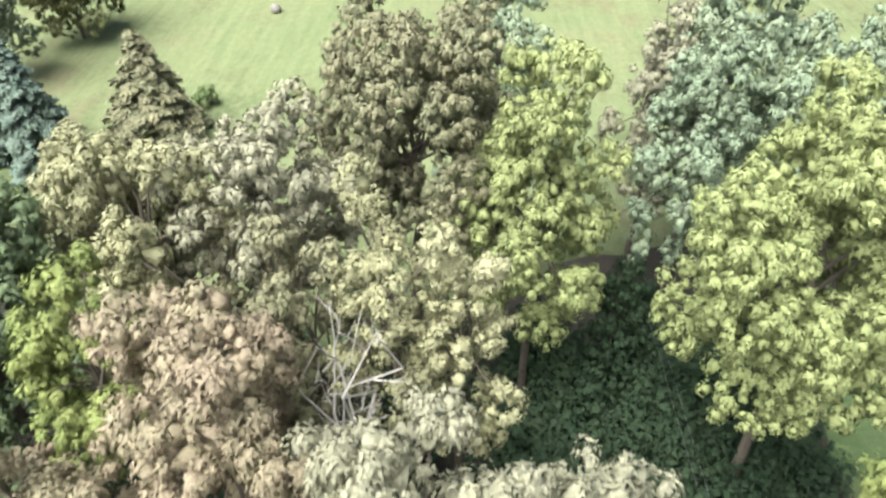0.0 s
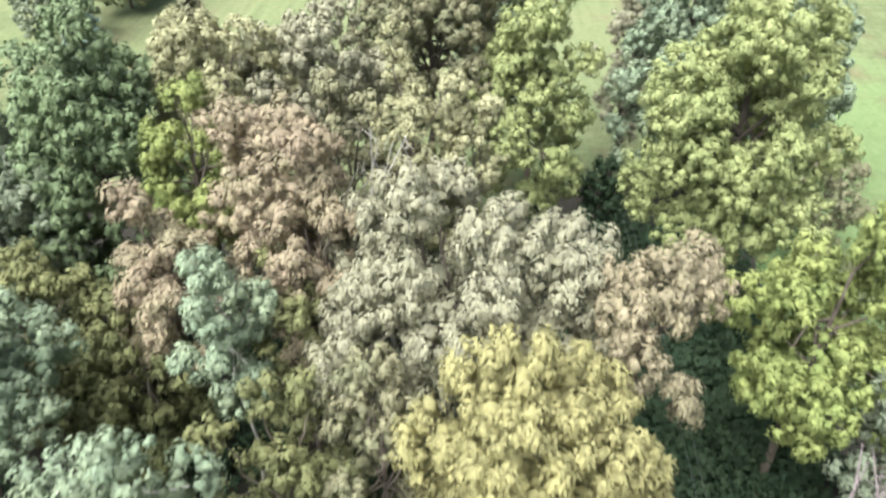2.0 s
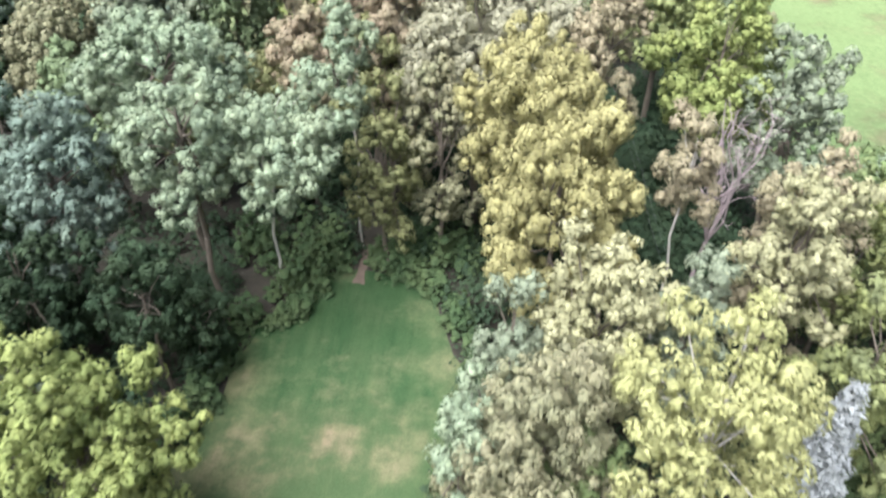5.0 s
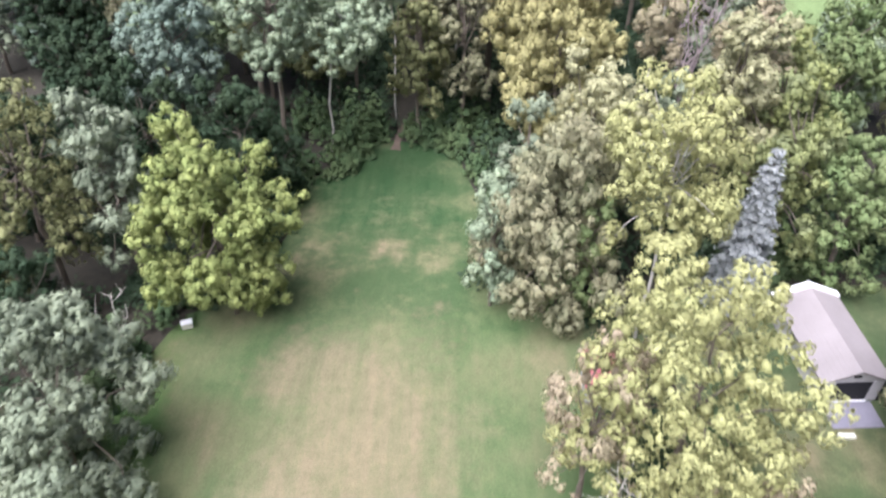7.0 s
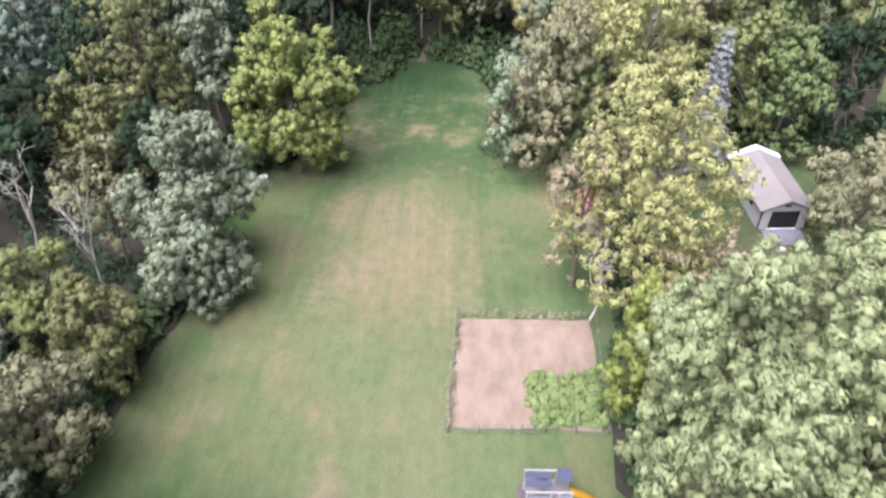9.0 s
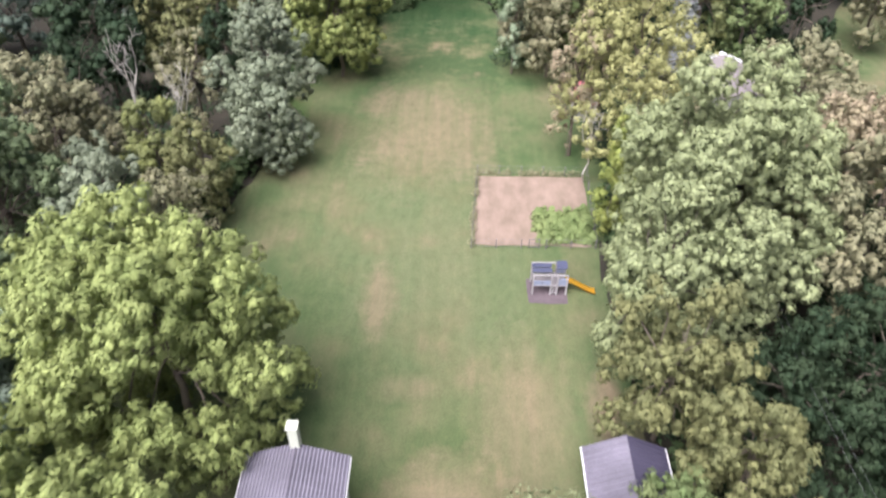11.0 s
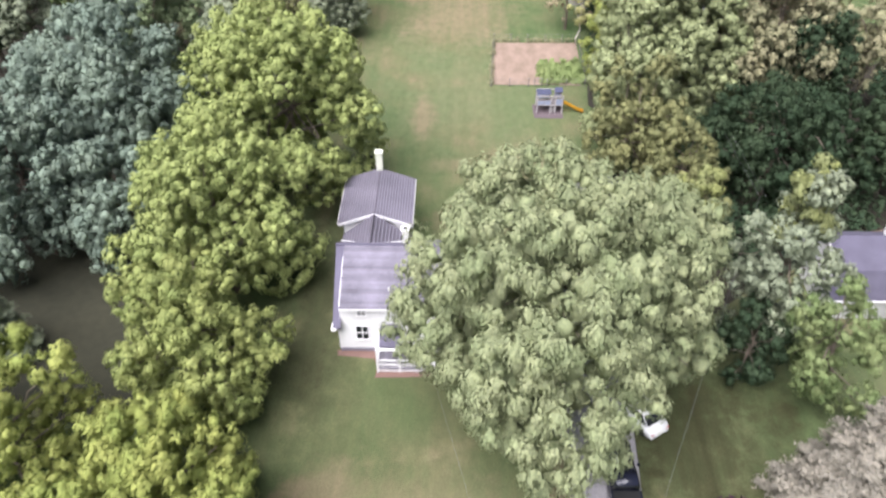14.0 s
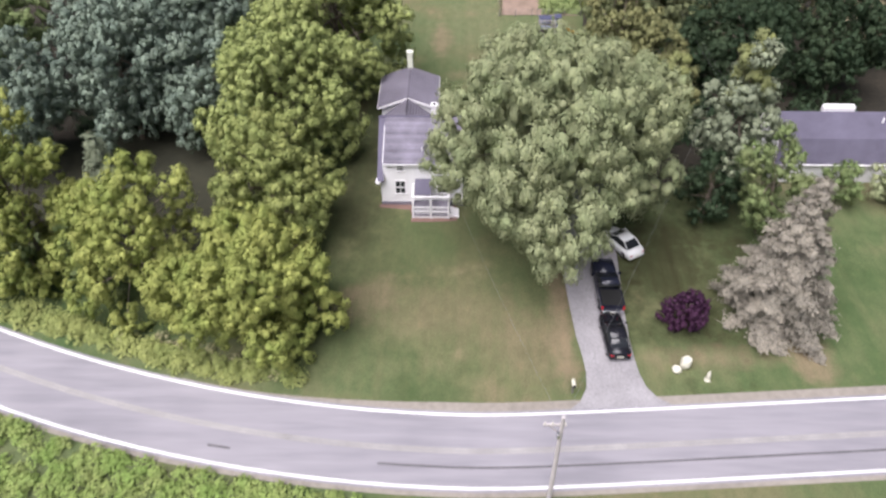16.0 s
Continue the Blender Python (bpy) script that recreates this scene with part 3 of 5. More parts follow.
def low_growth(name, spots, material, label, category, seed, size=0.3, per=40, puff=0.0):
    """Tangled low leaves over many spots (x, y, radius, height), as one uncounted growth."""
    rng = np.random.default_rng(seed)
    s = np.array(spots)

    def over(count):
        idx = np.repeat(np.arange(len(s)), count)
        d = ball(rng, len(idx), 0.3)
        d[:, 2] = np.abs(d[:, 2])
        f = rng.uniform(0.6, 1.1, len(idx))
        p = np.stack([s[idx, 0] + d[:, 0] * s[idx, 2] * f, s[idx, 1] + d[:, 1] * s[idx, 2] * f, 0.05 + d[:, 2] * s[idx, 3] * f], 1)
        return p, d

    p, d = over(np.maximum(8, (per * s[:, 2] ** 1.5).astype(int)))
    clumps = None
    if puff:
        q, e = over(np.maximum(4, (6 * s[:, 2] * s[:, 3] ** 0.5).astype(int)))
        clumps = leaf_domes(rng, q, e + (0, 0, 0.6), puff * rng.uniform(0.6, 1.4, len(q)), 1.1)[:2]
    face = np.repeat(d * 0.7 + (0, 0, 0.7), 3, axis=0)
    if clumps:
        up = np.tile((0.0, 0.0, 1.0), (len(clumps[0]), 1))
        face = np.concatenate([face, up + (clumps[0] - np.repeat(q, len(clumps[0]) // len(q), axis=0)) * 1.5])
    face /= np.linalg.norm(face, axis=1, keepdims=True)
    ob = leaf_mesh(name, leaf_blades(rng, p, d + (0, 0, 0.5), size, 0.3, 0.45), material, None, clumps, face)
    return tagged(ob, label, category, "", "stuff")


# ---- ground ----
bm = bmesh.new()
bmesh.ops.create_grid(bm, x_segments=24, y_segments=24, size=1500, matrix=Matrix.Translation((0, 120, 0)))
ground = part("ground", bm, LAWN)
tagged(ground, "mown grass ground with dry patches, mowing streaks, painted shade and haze", "ground", "", "structure")

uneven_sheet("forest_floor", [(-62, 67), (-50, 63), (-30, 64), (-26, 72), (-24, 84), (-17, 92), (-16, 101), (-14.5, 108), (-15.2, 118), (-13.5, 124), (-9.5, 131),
    (-5.8, 138), (-5.2, 146), (-2, 150.5), (-3, 153), (-64, 153), (-66, 120), (-60, 95)], 0.020, FLOOR, "leaf litter under the woodland trees, shade painted into its colour", "forest floor", 0.4, 1)
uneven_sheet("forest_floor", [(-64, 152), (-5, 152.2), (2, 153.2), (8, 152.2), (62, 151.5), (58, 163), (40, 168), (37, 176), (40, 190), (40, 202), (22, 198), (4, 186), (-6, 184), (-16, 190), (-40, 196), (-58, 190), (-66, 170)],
    0.026, FLOOR, "leaf litter deep in the woodland, shade painted into its colour", "forest floor", 0.4, 6)
uneven_sheet("forest_floor", [(8, 152.8), (9.8, 148), (11.6, 142), (13, 133), (17, 128.5), (28, 130), (31, 132), (48, 131), (60, 152.5)], 0.032, FLOOR, "leaf litter under trees beside the lawn, shade painted into its colour", "forest floor", 0.4, 7)
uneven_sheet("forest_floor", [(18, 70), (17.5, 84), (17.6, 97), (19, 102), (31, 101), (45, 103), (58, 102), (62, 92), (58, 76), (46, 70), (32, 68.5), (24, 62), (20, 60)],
    0.02, FLOOR, "leaf litter below trees beside the yard, shade painted into its colour", "forest floor", 0.9, 2)
uneven_sheet("dirt_track", [(1.9, 151.6), (2.9, 151.6), (3.0, 154), (3.2, 157), (2.4, 157), (2.1, 154)], 0.045, DIRT, "worn reddish dirt path leading into the woods", "path", 0.2, 3)

# ---- road ----
def road_line(x):
    """The middle of the road: a bend on the west side, nearly straight to the east."""
    d = x - 3
    return 31.27 + (0.005 * d * d if d < 0 else 0.075 * d - 0.2 * (1 - math.exp(-d / 4)))


def road_side(off, x0=-75, x1=150, step=2.5):
    out = []
    x = x0
    while x <= x1:
        slope = (road_line(x + 0.1) - road_line(x - 0.1)) / 0.2
        k = 1 / math.hypot(1, slope)
        out.append((x - off * slope * k, road_line(x) + off * k))
        x += step
    return out


ribbon("road", road_side(-3.15), road_side(3.15), 0.03, ASPHALT, label="grey asphalt country road curving past the house", category="road")
ribbon("shoulder", road_side(3.15, -20, 150), [(x, y - max(0.0, min(0.7, (0 - x) * 0.05))) for x, y in road_side(3.9, -20, 150)], 0.022, SHOULDER, label="sandy gravel shoulder beside the road", category="shoulder")
ribbon("shoulder", road_side(-3.5), road_side(-3.15), 0.022, SHOULDER, label="narrow sandy shoulder beside the road", category="shoulder")
for off in (-2.85, 2.85):
    ribbon("road_marking", road_side(off - 0.11), road_side(off + 0.11), 0.036, LINE, label="white painted road edge line", category="road marking")
for off in (-0.12, 0.12):
    ribbon("road_marking", road_side(off - 0.16), road_side(off + 0.04), 0.035, FADED, label="faded yellow road centre line", category="road marking")
ribbon("tar_seam", road_side(-1.4, -4, 60), road_side(-1.25, -4, 60), 0.035, TAR, label="dark tar seam along the road", category="road repair")
ribbon("tar_seam", [(-15.9, 31.35), (-14.3, 31.1)], [(-15.9, 31.5), (-14.3, 31.25)], 0.05, TAR, label="short dark crack seal on the road", category="road repair")

drive_l = [(8.9, 34.4), (10.1, 35.4), (10.7, 36.6), (10.85, 38), (10.75, 39.6), (10.5, 41.5), (10.3, 45), (10.2, 48), (10.6, 54), (11.4, 62), (12.0, 70)]
drive_r = [(17.2, 35.0), (15.8, 35.8), (15.1, 36.8), (14.8, 38), (14.65, 39.6), (14.6, 41.5), (14.7, 45), (14.9, 48), (15.2, 54), (15.4, 62), (15.6, 70)]
ribbon("driveway", drive_l, drive_r, 0.026, GRAVEL, label="pale gravel driveway running up from the road", category="driveway")

# ---- woodland, far end ----
conifer(-21.5, 218, 13.2, 6.0, "oak", "tall brownish larch standing in the far field", 11, 1.0, 0.55, 0.8)
conifer(-33, 214, 14.0, 5.0, "deepteal", "dark blue-green spruce at the field edge", 12, 0.5, 0.5, 0.9)
tree(-46, 232, 20, 6, 3, "sage", "grey-green tree at the edge of the far field")
tree(-42, 246, 18, 6, 2, "olive", "yellowish tree beyond the far field")
tree(9.5, 186, 27.8, 6.6, 12, "oak", "large olive-tan oak with a broad crown", ry=5.2, size=0.5, most=34100)
tree(17.0, 182, 27.4, 4.5, 9, "lemon", "tall yellow-green tree with hanging foliage", style="tall", size=0.46, hang=0.8, most=34100)
tree(15, 197, 27, 4.5, 6, "teal", "pale blue-green tree behind the oak")
tree(26.8, 197, 26.5, 3.2, 8, "cream", "slender pale tree in the woodland", "tall")
tree(23.6, 184, 12, 2.6, 3, "dark", "slim dark green tree", "tall")
tree(28, 190, 25, 3.6, 6, "teal", "blue-green tree in the woodland")
tree(32, 198, 28, 5.0, 6, "teal", "tall blue-green tree in the woodland")
tree(39, 193, 26.5, 5.2, 5, "teal", "wide blue-green tree in the woodland")
tree(29.7, 174.6, 28.8, 5.9, 11.5, "lemon", "big rounded yellow tree at the woodland edge", size=0.42, most=52700)
tree(-2.6, 175, 26.2, 4.3, 14, "tan", "tan-yellow woodland tree", size=0.42)
tree(2.2, 178, 26, 4.6, 14, "cream", "cream-tan woodland tree", size=0.42)
tree(-5.2, 177, 25.5, 3.6, 8, "tan", "pale yellowish woodland tree")
tree(5.5, 172, 24, 3.2, 8, "oak", "dull olive woodland tree")
tree(9.4, 171.3, 27.4, 3.1, 13, "tan", "tan tree with thinning foliage", size=0.36, gap=0.2, hang=0.15)
tree(12.6, 170.8, 24, 2.7, 10, "tan", "yellow-tan drooping tree", size=0.38, hang=0.1)
tree(-2.2, 167, 25.8, 3.0, 14, "lime", "lime green woodland tree", size=0.36)
tree(-4.6, 160.2, 16.6, 3.8, 4, "olive", "olive-tan tree below rusty neighbours")
tree(2.8, 165, 25.8, 3.8, 13, "rust", "rusty pink-brown woodland tree", size=0.30, hang=0.4, puff=0.55)
tree(-2.4, 161.0, 23, 3.0, 11, "rust", "rusty brown tree with drooping sprays", size=0.30, hang=0.6, puff=0.55)
tree(5.0, 161.8, 23.2, 3.4, 11, "rust", "pinkish brown woodland tree", size=0.30, hang=0.6, puff=0.55)
bare_tree(8.0, 167.4, 24.2, 2.9, "leafless tree with pale forked stems", PALE_BARK, 21, 6, 5)
tree(12.0, 159.8, 24.8, 7.6, 11, "cream", "broad cream-grey tree with clustered foliage", ry=4.6, size=0.33, hang=0.8, most=42160, puff=0.55, tallness=1.5)
tree(2.2, 156.5, 23.0, 2.3, 13.5, "teal", "slim pale teal tree on a bare trunk", style="tall", size=0.30, bark=PALE_BARK)
tree(4.8, 159.3, 20.4, 2.5, 8, "olive", "olive green tree under taller trees", size=0.32)
tree(4.9, 153, 18.4, 3.3, 4, "olive", "olive green tree at the lawn's end", size=0.32)
tree(9.4, 154.4, 19.4, 3.1, 4, "oak", "olive-tan small-leaved tree")
tree(21.1, 157.1, 24.3, 3.1, 12, "beige", "beige drooping woodland tree", size=0.30, hang=0.8)
tree(31.4, 161.0, 22.4, 5.0, 9, "lime", "rounded lime green woodland tree", size=0.36)
tree(16.2, 150.8, 23.5, 5.4, 9, "yellow", "large pale yellow tree in front of the woods", size=0.32, most=44640, hang=0.85, puff=0.55, tallness=1.5)
tree(17.0, 143.2, 21.6, 4.9, 4, "yellow", "rounded pale yellow tree at the lawn edge", size=0.31, most=42160, hang=0.85, puff=0.55, tallness=1.5)
tree(24.8, 142.8, 21.4, 1.9, 13.5, "beige", "slim beige tree on a pale trunk", size=0.30, bark=PALE_BARK)
bare_tree(29.8, 150, 18.8, 3.3, "purplish leafless tree with upright twigs", plain("mauve twigs", (0.34, 0.27, 0.27), 0.9, 0, 0.3, 3), 22, 9, 7)
tree(31.3, 141.2, 21.2, 3.4, 5, "beige", "orange-beige tree by the shed clearing", size=0.32)
tree(36.2, 156.5, 20.5, 3.9, 5, "sage", "grey-green woodland tree")
tree(42.5, 186.2, 12.6, 3.2, 2, "oak", "small tan-olive tree at the field edge", gap=0.2)
tree(-10.4, 171.2, 27.6, 5.2, 9, "moss", "tall soft green woodland tree", size=0.44)
tree(-17, 169, 24, 5.0, 5, "sage", "grey-green woodland tree")
tree(-12.5, 162.5, 16.8, 4.2, 4, "olive", "olive-tan woodland tree")
tree(-9.0, 165, 11.0, 3.0, 2, "dark", "low dark green woodland tree")
tree(-20, 160, 17.5, 4.8, 4, "moss", "dull green woodland tree")
tree(-26, 168, 19, 5.2, 4, "oak", "tan-olive woodland tree")
tree(-10.8, 154.0, 22.4, 5.8, 14, "teal", "pale teal tree on bare limbs", size=0.32, ry=4.0, most=34720)
tree(-7.0, 145.6, 22.8, 3.4, 12, "teal", "pale teal tree with a flat-topped crown", style="flat", size=0.31)
tree(-4.2, 151.0, 22.0, 4.2, 12.0, "teal", "pale teal tree on a tall slim trunk", style="flat", lean=(4.6, -5.2), bark=PALE_BARK, most=29760)
tree(-15.4, 143.6, 21.6, 3.9, 7, "deepteal", "blue-green woodland tree", size=0.34)
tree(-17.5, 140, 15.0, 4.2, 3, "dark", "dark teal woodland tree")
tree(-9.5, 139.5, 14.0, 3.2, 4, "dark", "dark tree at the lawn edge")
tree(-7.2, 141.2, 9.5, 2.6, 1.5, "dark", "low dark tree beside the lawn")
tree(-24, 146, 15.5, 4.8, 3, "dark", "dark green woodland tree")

# ---- both sides of the long lawn ----
tree(19.0, 135, 18.6, 3.8, 4, "tan", "tan tree beside the lawn", size=0.30)
tree(14.3, 136.0, 14.6, 2.5, 3, "sage", "grey sage tree at the lawn edge")
tree(12.4, 133.8, 9.6, 2.0, 0.8, "teal", "pale teal shrubby tree at the lawn edge")
tree(24.2, 135.4, 16.6, 2.9, 4, "sage", "grey-green bushy tree")
tree(22.4, 125.2, 21.8, 4.3, 9, "pale", "pale yellow tree on several bare stems", size=0.30, gap=0.2, bark=PALE_BARK)
tree(15.6, 128, 17.0, 4.8, 1.5, "oak", "tan-brown tree with hanging foliage", style="tall", size=0.28, hang=0.85, most=34720, puff=0.55, tallness=1.6)
tree(11.5, 128.6, 12.2, 2.0, 0.8, "teal", "pale teal tree at the lawn edge")
tree(17.6, 127.2, 13.0, 2.6, 1, "green", "green tree behind the lawn edge")
tree(30, 137.5, 20.5, 3.2, 9, "tan", "tan woodland tree")
tree(35, 141, 18.2, 3.8, 4, "vine", "yellow-green woodland tree")
tree(33.0, 132.0, 18.9, 3.2, 3, "vine", "yellow-green tree behind the shed")
tree(38.5, 131.5, 13.5, 3.8, 1, "green", "green tree behind the shed")
tree(45, 133, 14.5, 4.2, 1, "dark", "dark green tree at the clearing's edge")
tree(41, 145, 19, 4.5, 3, "green", "green woodland tree")
conifer(30.4, 129.0, 14.8, 2.5, "spruce", "silvery blue spruce with a pointed top", 31, 1.2, 0.28)
tree(-8.4, 127.4, 17.5, 5.0, 1.2, "lime", "bright lime yellow tree at the lawn edge", size=0.30, most=37200, puff=0.5)
tree(-16.2, 130, 18.2, 3.1, 4, "sage", "grey-green upright tree", style="tall", size=0.30)
tree(-22, 129, 19, 4.6, 5, "olive", "thin olive tree with open twigs", size=0.28, gap=0.45)
tree(-25.6, 124, 13.7, 4.1, 2, "olive", "yellow-olive woodland tree", size=0.32)
tree(-19.5, 121, 11.5, 2.8, 2, "dark", "dark tree at the woodland edge")
tree(-28, 136, 15, 5, 3, "dark", "dark green woodland tree")
tree(-13.2, 110.8, 15.0, 4.6, 0.6, "sage", "silvery sage tree leaning over the lawn", ry=6.0, size=0.28, most=37200, hang=0.4)
tree(-20.6, 113.2, 11.9, 3.2, 3, "oak", "open olive tree with bare twigs", gap=0.4)
tree(-21.5, 103, 11.2, 3.1, 2, "vine", "yellow-olive tree beside the lawn", size=0.30)
tree(-16.9, 101, 10.6, 3.1, 0.3, "olive", "olive shrubby tree at the lawn edge", size=0.28)
bare_tree(-26.5, 112, 12.5, 1.9, "pale dead tree with broken limbs", PALE_BARK, 23, 5, 3)
bare_tree(-20.4, 108.5, 11.5, 1.7, "pale dead tree with upright limbs", PALE_BARK, 24, 5, 3)
bare_tree(-14.0, 120.5, 8.5, 1.5, "pale leaning dead stem", PALE_BARK, 25, 3, 2)
tree(-19.6, 87.0, 14.8, 3.4, 4, "sage", "grey sage tree beside the lawn")
tree(-17.4, 93.5, 9.5, 3.2, 1, "oak", "greyish olive tree at the lawn edge", gap=0.2)
tree(-22.5, 95, 11.8, 3.2, 1, "sage", "grey sage woodland tree")
tree(-27.5, 90, 18, 4.4, 3, "moss", "soft green woodland tree")
tree(-29, 102, 15, 4.6, 2, "oak", "dull olive woodland tree")
tree(-35, 97, 16, 5.0, 2, "green", "green woodland tree")

# right of the lawn
tree(21.2, 110.8, 18.6, 6.0, 3, "pale", "open pale yellow tree in front of the shed", size=0.29, gap=0.35, hang=0.3, most=40300)
tree(16.4, 111.4, 15.2, 2.8, 1, "rust", "pinkish airy drooping tree", size=0.28, gap=0.4, hang=0.7)
bare_tree(17.4, 107.0, 9.0, 2.2, "small leafless tree with white limbs", PALE_BARK, 26, 4, 4)
tree(24.2, 104, 10.6, 4.4, 1, "rust", "dull pinkish thin tree", gap=0.45)
tree(18.8, 99, 12.8, 2.9, 1, "fresh", "bright lime shrubby tree by the garden", size=0.28, gap=0.1)
tree(23.3, 90.8, 20.6, 7.2, 1.5, "silver", "large pale grey-green tree beside the garden", ry=7.6, size=0.31, most=62000, hang=0.3)
tree(19.0, 84.2, 16.4, 3.9, 1.0, "silver", "pale grey-green tree beside the play area", size=0.30)
tree(18.4, 77.6, 14.0, 3.9, 1.0, "olive", "olive tree by the lawn", size=0.29)
tree(22.1, 72.6, 11.6, 3.8, 0.8, "olive", "olive bushy tree", size=0.29)
tree(17.6, 71.0, 6.4, 2.5, 0.3, "green", "bright green bush against the outbuilding", kind_name="shrub")
tree(38.2, 107.5, 10.5, 3.8, 1, "oak", "tan-olive tree by the shed")
tree(39, 114.5, 11.6, 4.6, 1.5, "oak", "tan-brown tree near the clearing")
tree(32.6, 87, 18.8, 4.8, 3, "oak", "tall tan-olive tree")
tree(28.5, 95.5, 16, 3.8, 3, "oak", "olive-brown tree")
tree(34.5, 97, 15, 4.4, 2, "rust", "rusty olive tree")
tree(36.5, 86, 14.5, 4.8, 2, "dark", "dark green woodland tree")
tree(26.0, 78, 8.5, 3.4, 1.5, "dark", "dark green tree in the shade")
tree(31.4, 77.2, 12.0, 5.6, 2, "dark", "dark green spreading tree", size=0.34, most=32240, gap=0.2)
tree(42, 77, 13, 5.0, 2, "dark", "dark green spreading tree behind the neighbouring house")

# ---- front yard trees ----
tree(-11.8, 77, 18.6, 7.5, 1.5, "bright", "large yellow-green tree beside the house", ry=6.4, size=0.31, most=57040, puff=0.52)
tree(-15.2, 63.6, 16.6, 6.7, 1.2, "bright", "yellow-green tree beside the house", ry=6.0, size=0.31, most=52080, puff=0.52)
tree(-14.8, 53.6, 11.9, 5.5, 0.5, "lime", "green rounded tree in the front yard", size=0.29, most=39680, puff=0.55)
tree(-14.2, 41.8, 10.6, 6.9, 0.0, "fresh", "feathery yellow-green tree close to the road", ry=5.8, size=0.28, most=52080, hang=0.3, puff=0.55)
tree(-23.9, 45.2, 12.4, 5.1, 0.0, "fresh", "yellow-green tree close to the road", size=0.29, most=34720, puff=0.55)
tree(-33.4, 47.6, 16.6, 4.6, 0.0, "fresh", "tall yellow-green tree by the roadside", size=0.31, most=32240)
tree(-28.2, 45.6, 8.6, 2.8, 0.4, "green", "green bushy tree at the roadside")
tree(-36, 46.5, 9.5, 3.5, 0.4, "green", "green roadside tree")
conifer(-30.9, 56.8, 8.8, 2.5, "sage", "small grey-green spruce by the woods", 32, 0.4, 0.25)
tree(-27.6, 77, 18.0, 7.2, 1.5, "deepteal", "large dark blue-green tree", size=0.34, most=42160, puff=0.55)
tree(-32.0, 68.0, 15.6, 6.0, 1.5, "deepteal", "dark blue-green spreading tree")
tree(-23.6, 66.6, 12.6, 4.4, 1.0, "deepteal", "dark blue-green tree")
tree(-41, 63.5, 14.5, 5.4, 1.5, "deepteal", "dark blue-green tree")
tree(10.0, 54.5, 18.3, 10.2, 4.2, "maple", "huge rounded grey-green maple shading house and driveway", extra=((-1.6, -8.8, 9.2, 3.0), (-3.6, -6.6, 9.5, 2.8), (-9.2, -1.6, 9.2, 2.3), (-7.4, -3.4, 9.4, 2.2), (-0.6, -9.0, 8.0, 2.5), (1.6, -7.8, 9.8, 2.3)), ry=11.2, size=0.26, most=125000, puff=0.80, hang=0.85, tallness=1.5, space=1.6, clear=(2.2, -4.5, 9.5))
tree(20.6, 65.6, 11.4, 2.6, 1, "vine", "vine-covered yellow-green tree")
tree(25.4, 58.6, 16.6, 3.6, 1, "sage", "tall grey tree overgrown with yellow vine", style="tall", size=0.29)
tree(25.6, 59.3, 16.6, 1.9, 9.5, "vine", "yellow-green vine growth in a treetop")
tree(28.0, 54, 11.0, 3.3, 0.6, "green", "bright green tree beside the neighbouring house", size=0.28)
tree(23.4, 55.4, 7.6, 2.8, 0.4, "dark", "dark green bush below taller trees", kind_name="shrub")
conifer(26.0, 43.9, 14.2, 4.9, "pinkgrey", "broad silvery-grey spruce on the front lawn", 33, 0.3, 0.24, 2.2)
tree(18.9, 42.9, 3.1, 2.05, 0.05, "purple", "rounded dark purple bush on the lawn", size=0.17, kind_name="shrub", puff=0.27, space=1.15, most=10800)
tree(36.5, 58.4, 4.4, 2.2, 0.2, "green", "leafy green bush beside the neighbouring house", kind_name="shrub")
tree(41.5, 57.8, 4.0, 2.4, 0.2, "maple", "pale green bush beside the neighbouring house", kind_name="shrub")

# more of the same woods, out towards the sides
fill = random.Random(5)
def fill_wood(x0, x1, y0, y1, n, leaves, h0, h1):
    tries = 0
    while n and tries < 600:
        tries += 1
        x, y = fill.uniform(x0, x1), fill.uniform(y0, y1)
        if any(math.hypot(x - a, y - b) < 0.62 * (c + 4.6) for a, b, c in PLANTED):
            continue
        tree(x, y, fill.uniform(h0, h1), fill.uniform(3.8, 5.2), 2.0, fill.choice(leaves), "woodland tree among its neighbours", puff=0.8, leaves=5)
        n -= 1


fill_wood(-58, -26, 84, 160, 14, ("sage", "green", "dark", "oak", "deepteal"), 13, 19)
fill_wood(-60, -19, 160, 194, 9, ("sage", "green", "dark", "deepteal"), 17, 23)
fill_wood(-62, -42, 50, 84, 5, ("deepteal", "dark", "green"), 12, 15)
fill_wood(40, 62, 136, 158, 5, ("sage", "oak", "green", "teal", "olive"), 15, 21)
fill_wood(30, 62, 78, 104, 7, ("oak", "olive", "dark", "rust"), 11, 16)

# far field: small bushes and a bale
tree(-18.5, 226.5, 2.4, 1.5, 0.1, "green", "small round bush in the far field", kind_name="shrub", most=1800)
tree(-6.5, 226.7, 2.2, 1.4, 0.1, "olive", "small olive bush in the far field", kind_name="shrub", most=1800)
tree(49, 250, 4.0, 2.6, 0.2, "dark", "dark bush in the field beyond the woods", kind_name="shrub", most=1800)

# low growth on the woodland floor
under = random.Random(9)
spots = []
def grow(x0, x1, y0, y1, n, r0, r1, h0, h1, ok=lambda x, y: True):
    while n:
        x, y = under.uniform(x0, x1), under.uniform(y0, y1)
        n -= 1
        if ok(x, y):
            spots.append((x, y, under.uniform(r0, r1), under.uniform(h0, h1)))


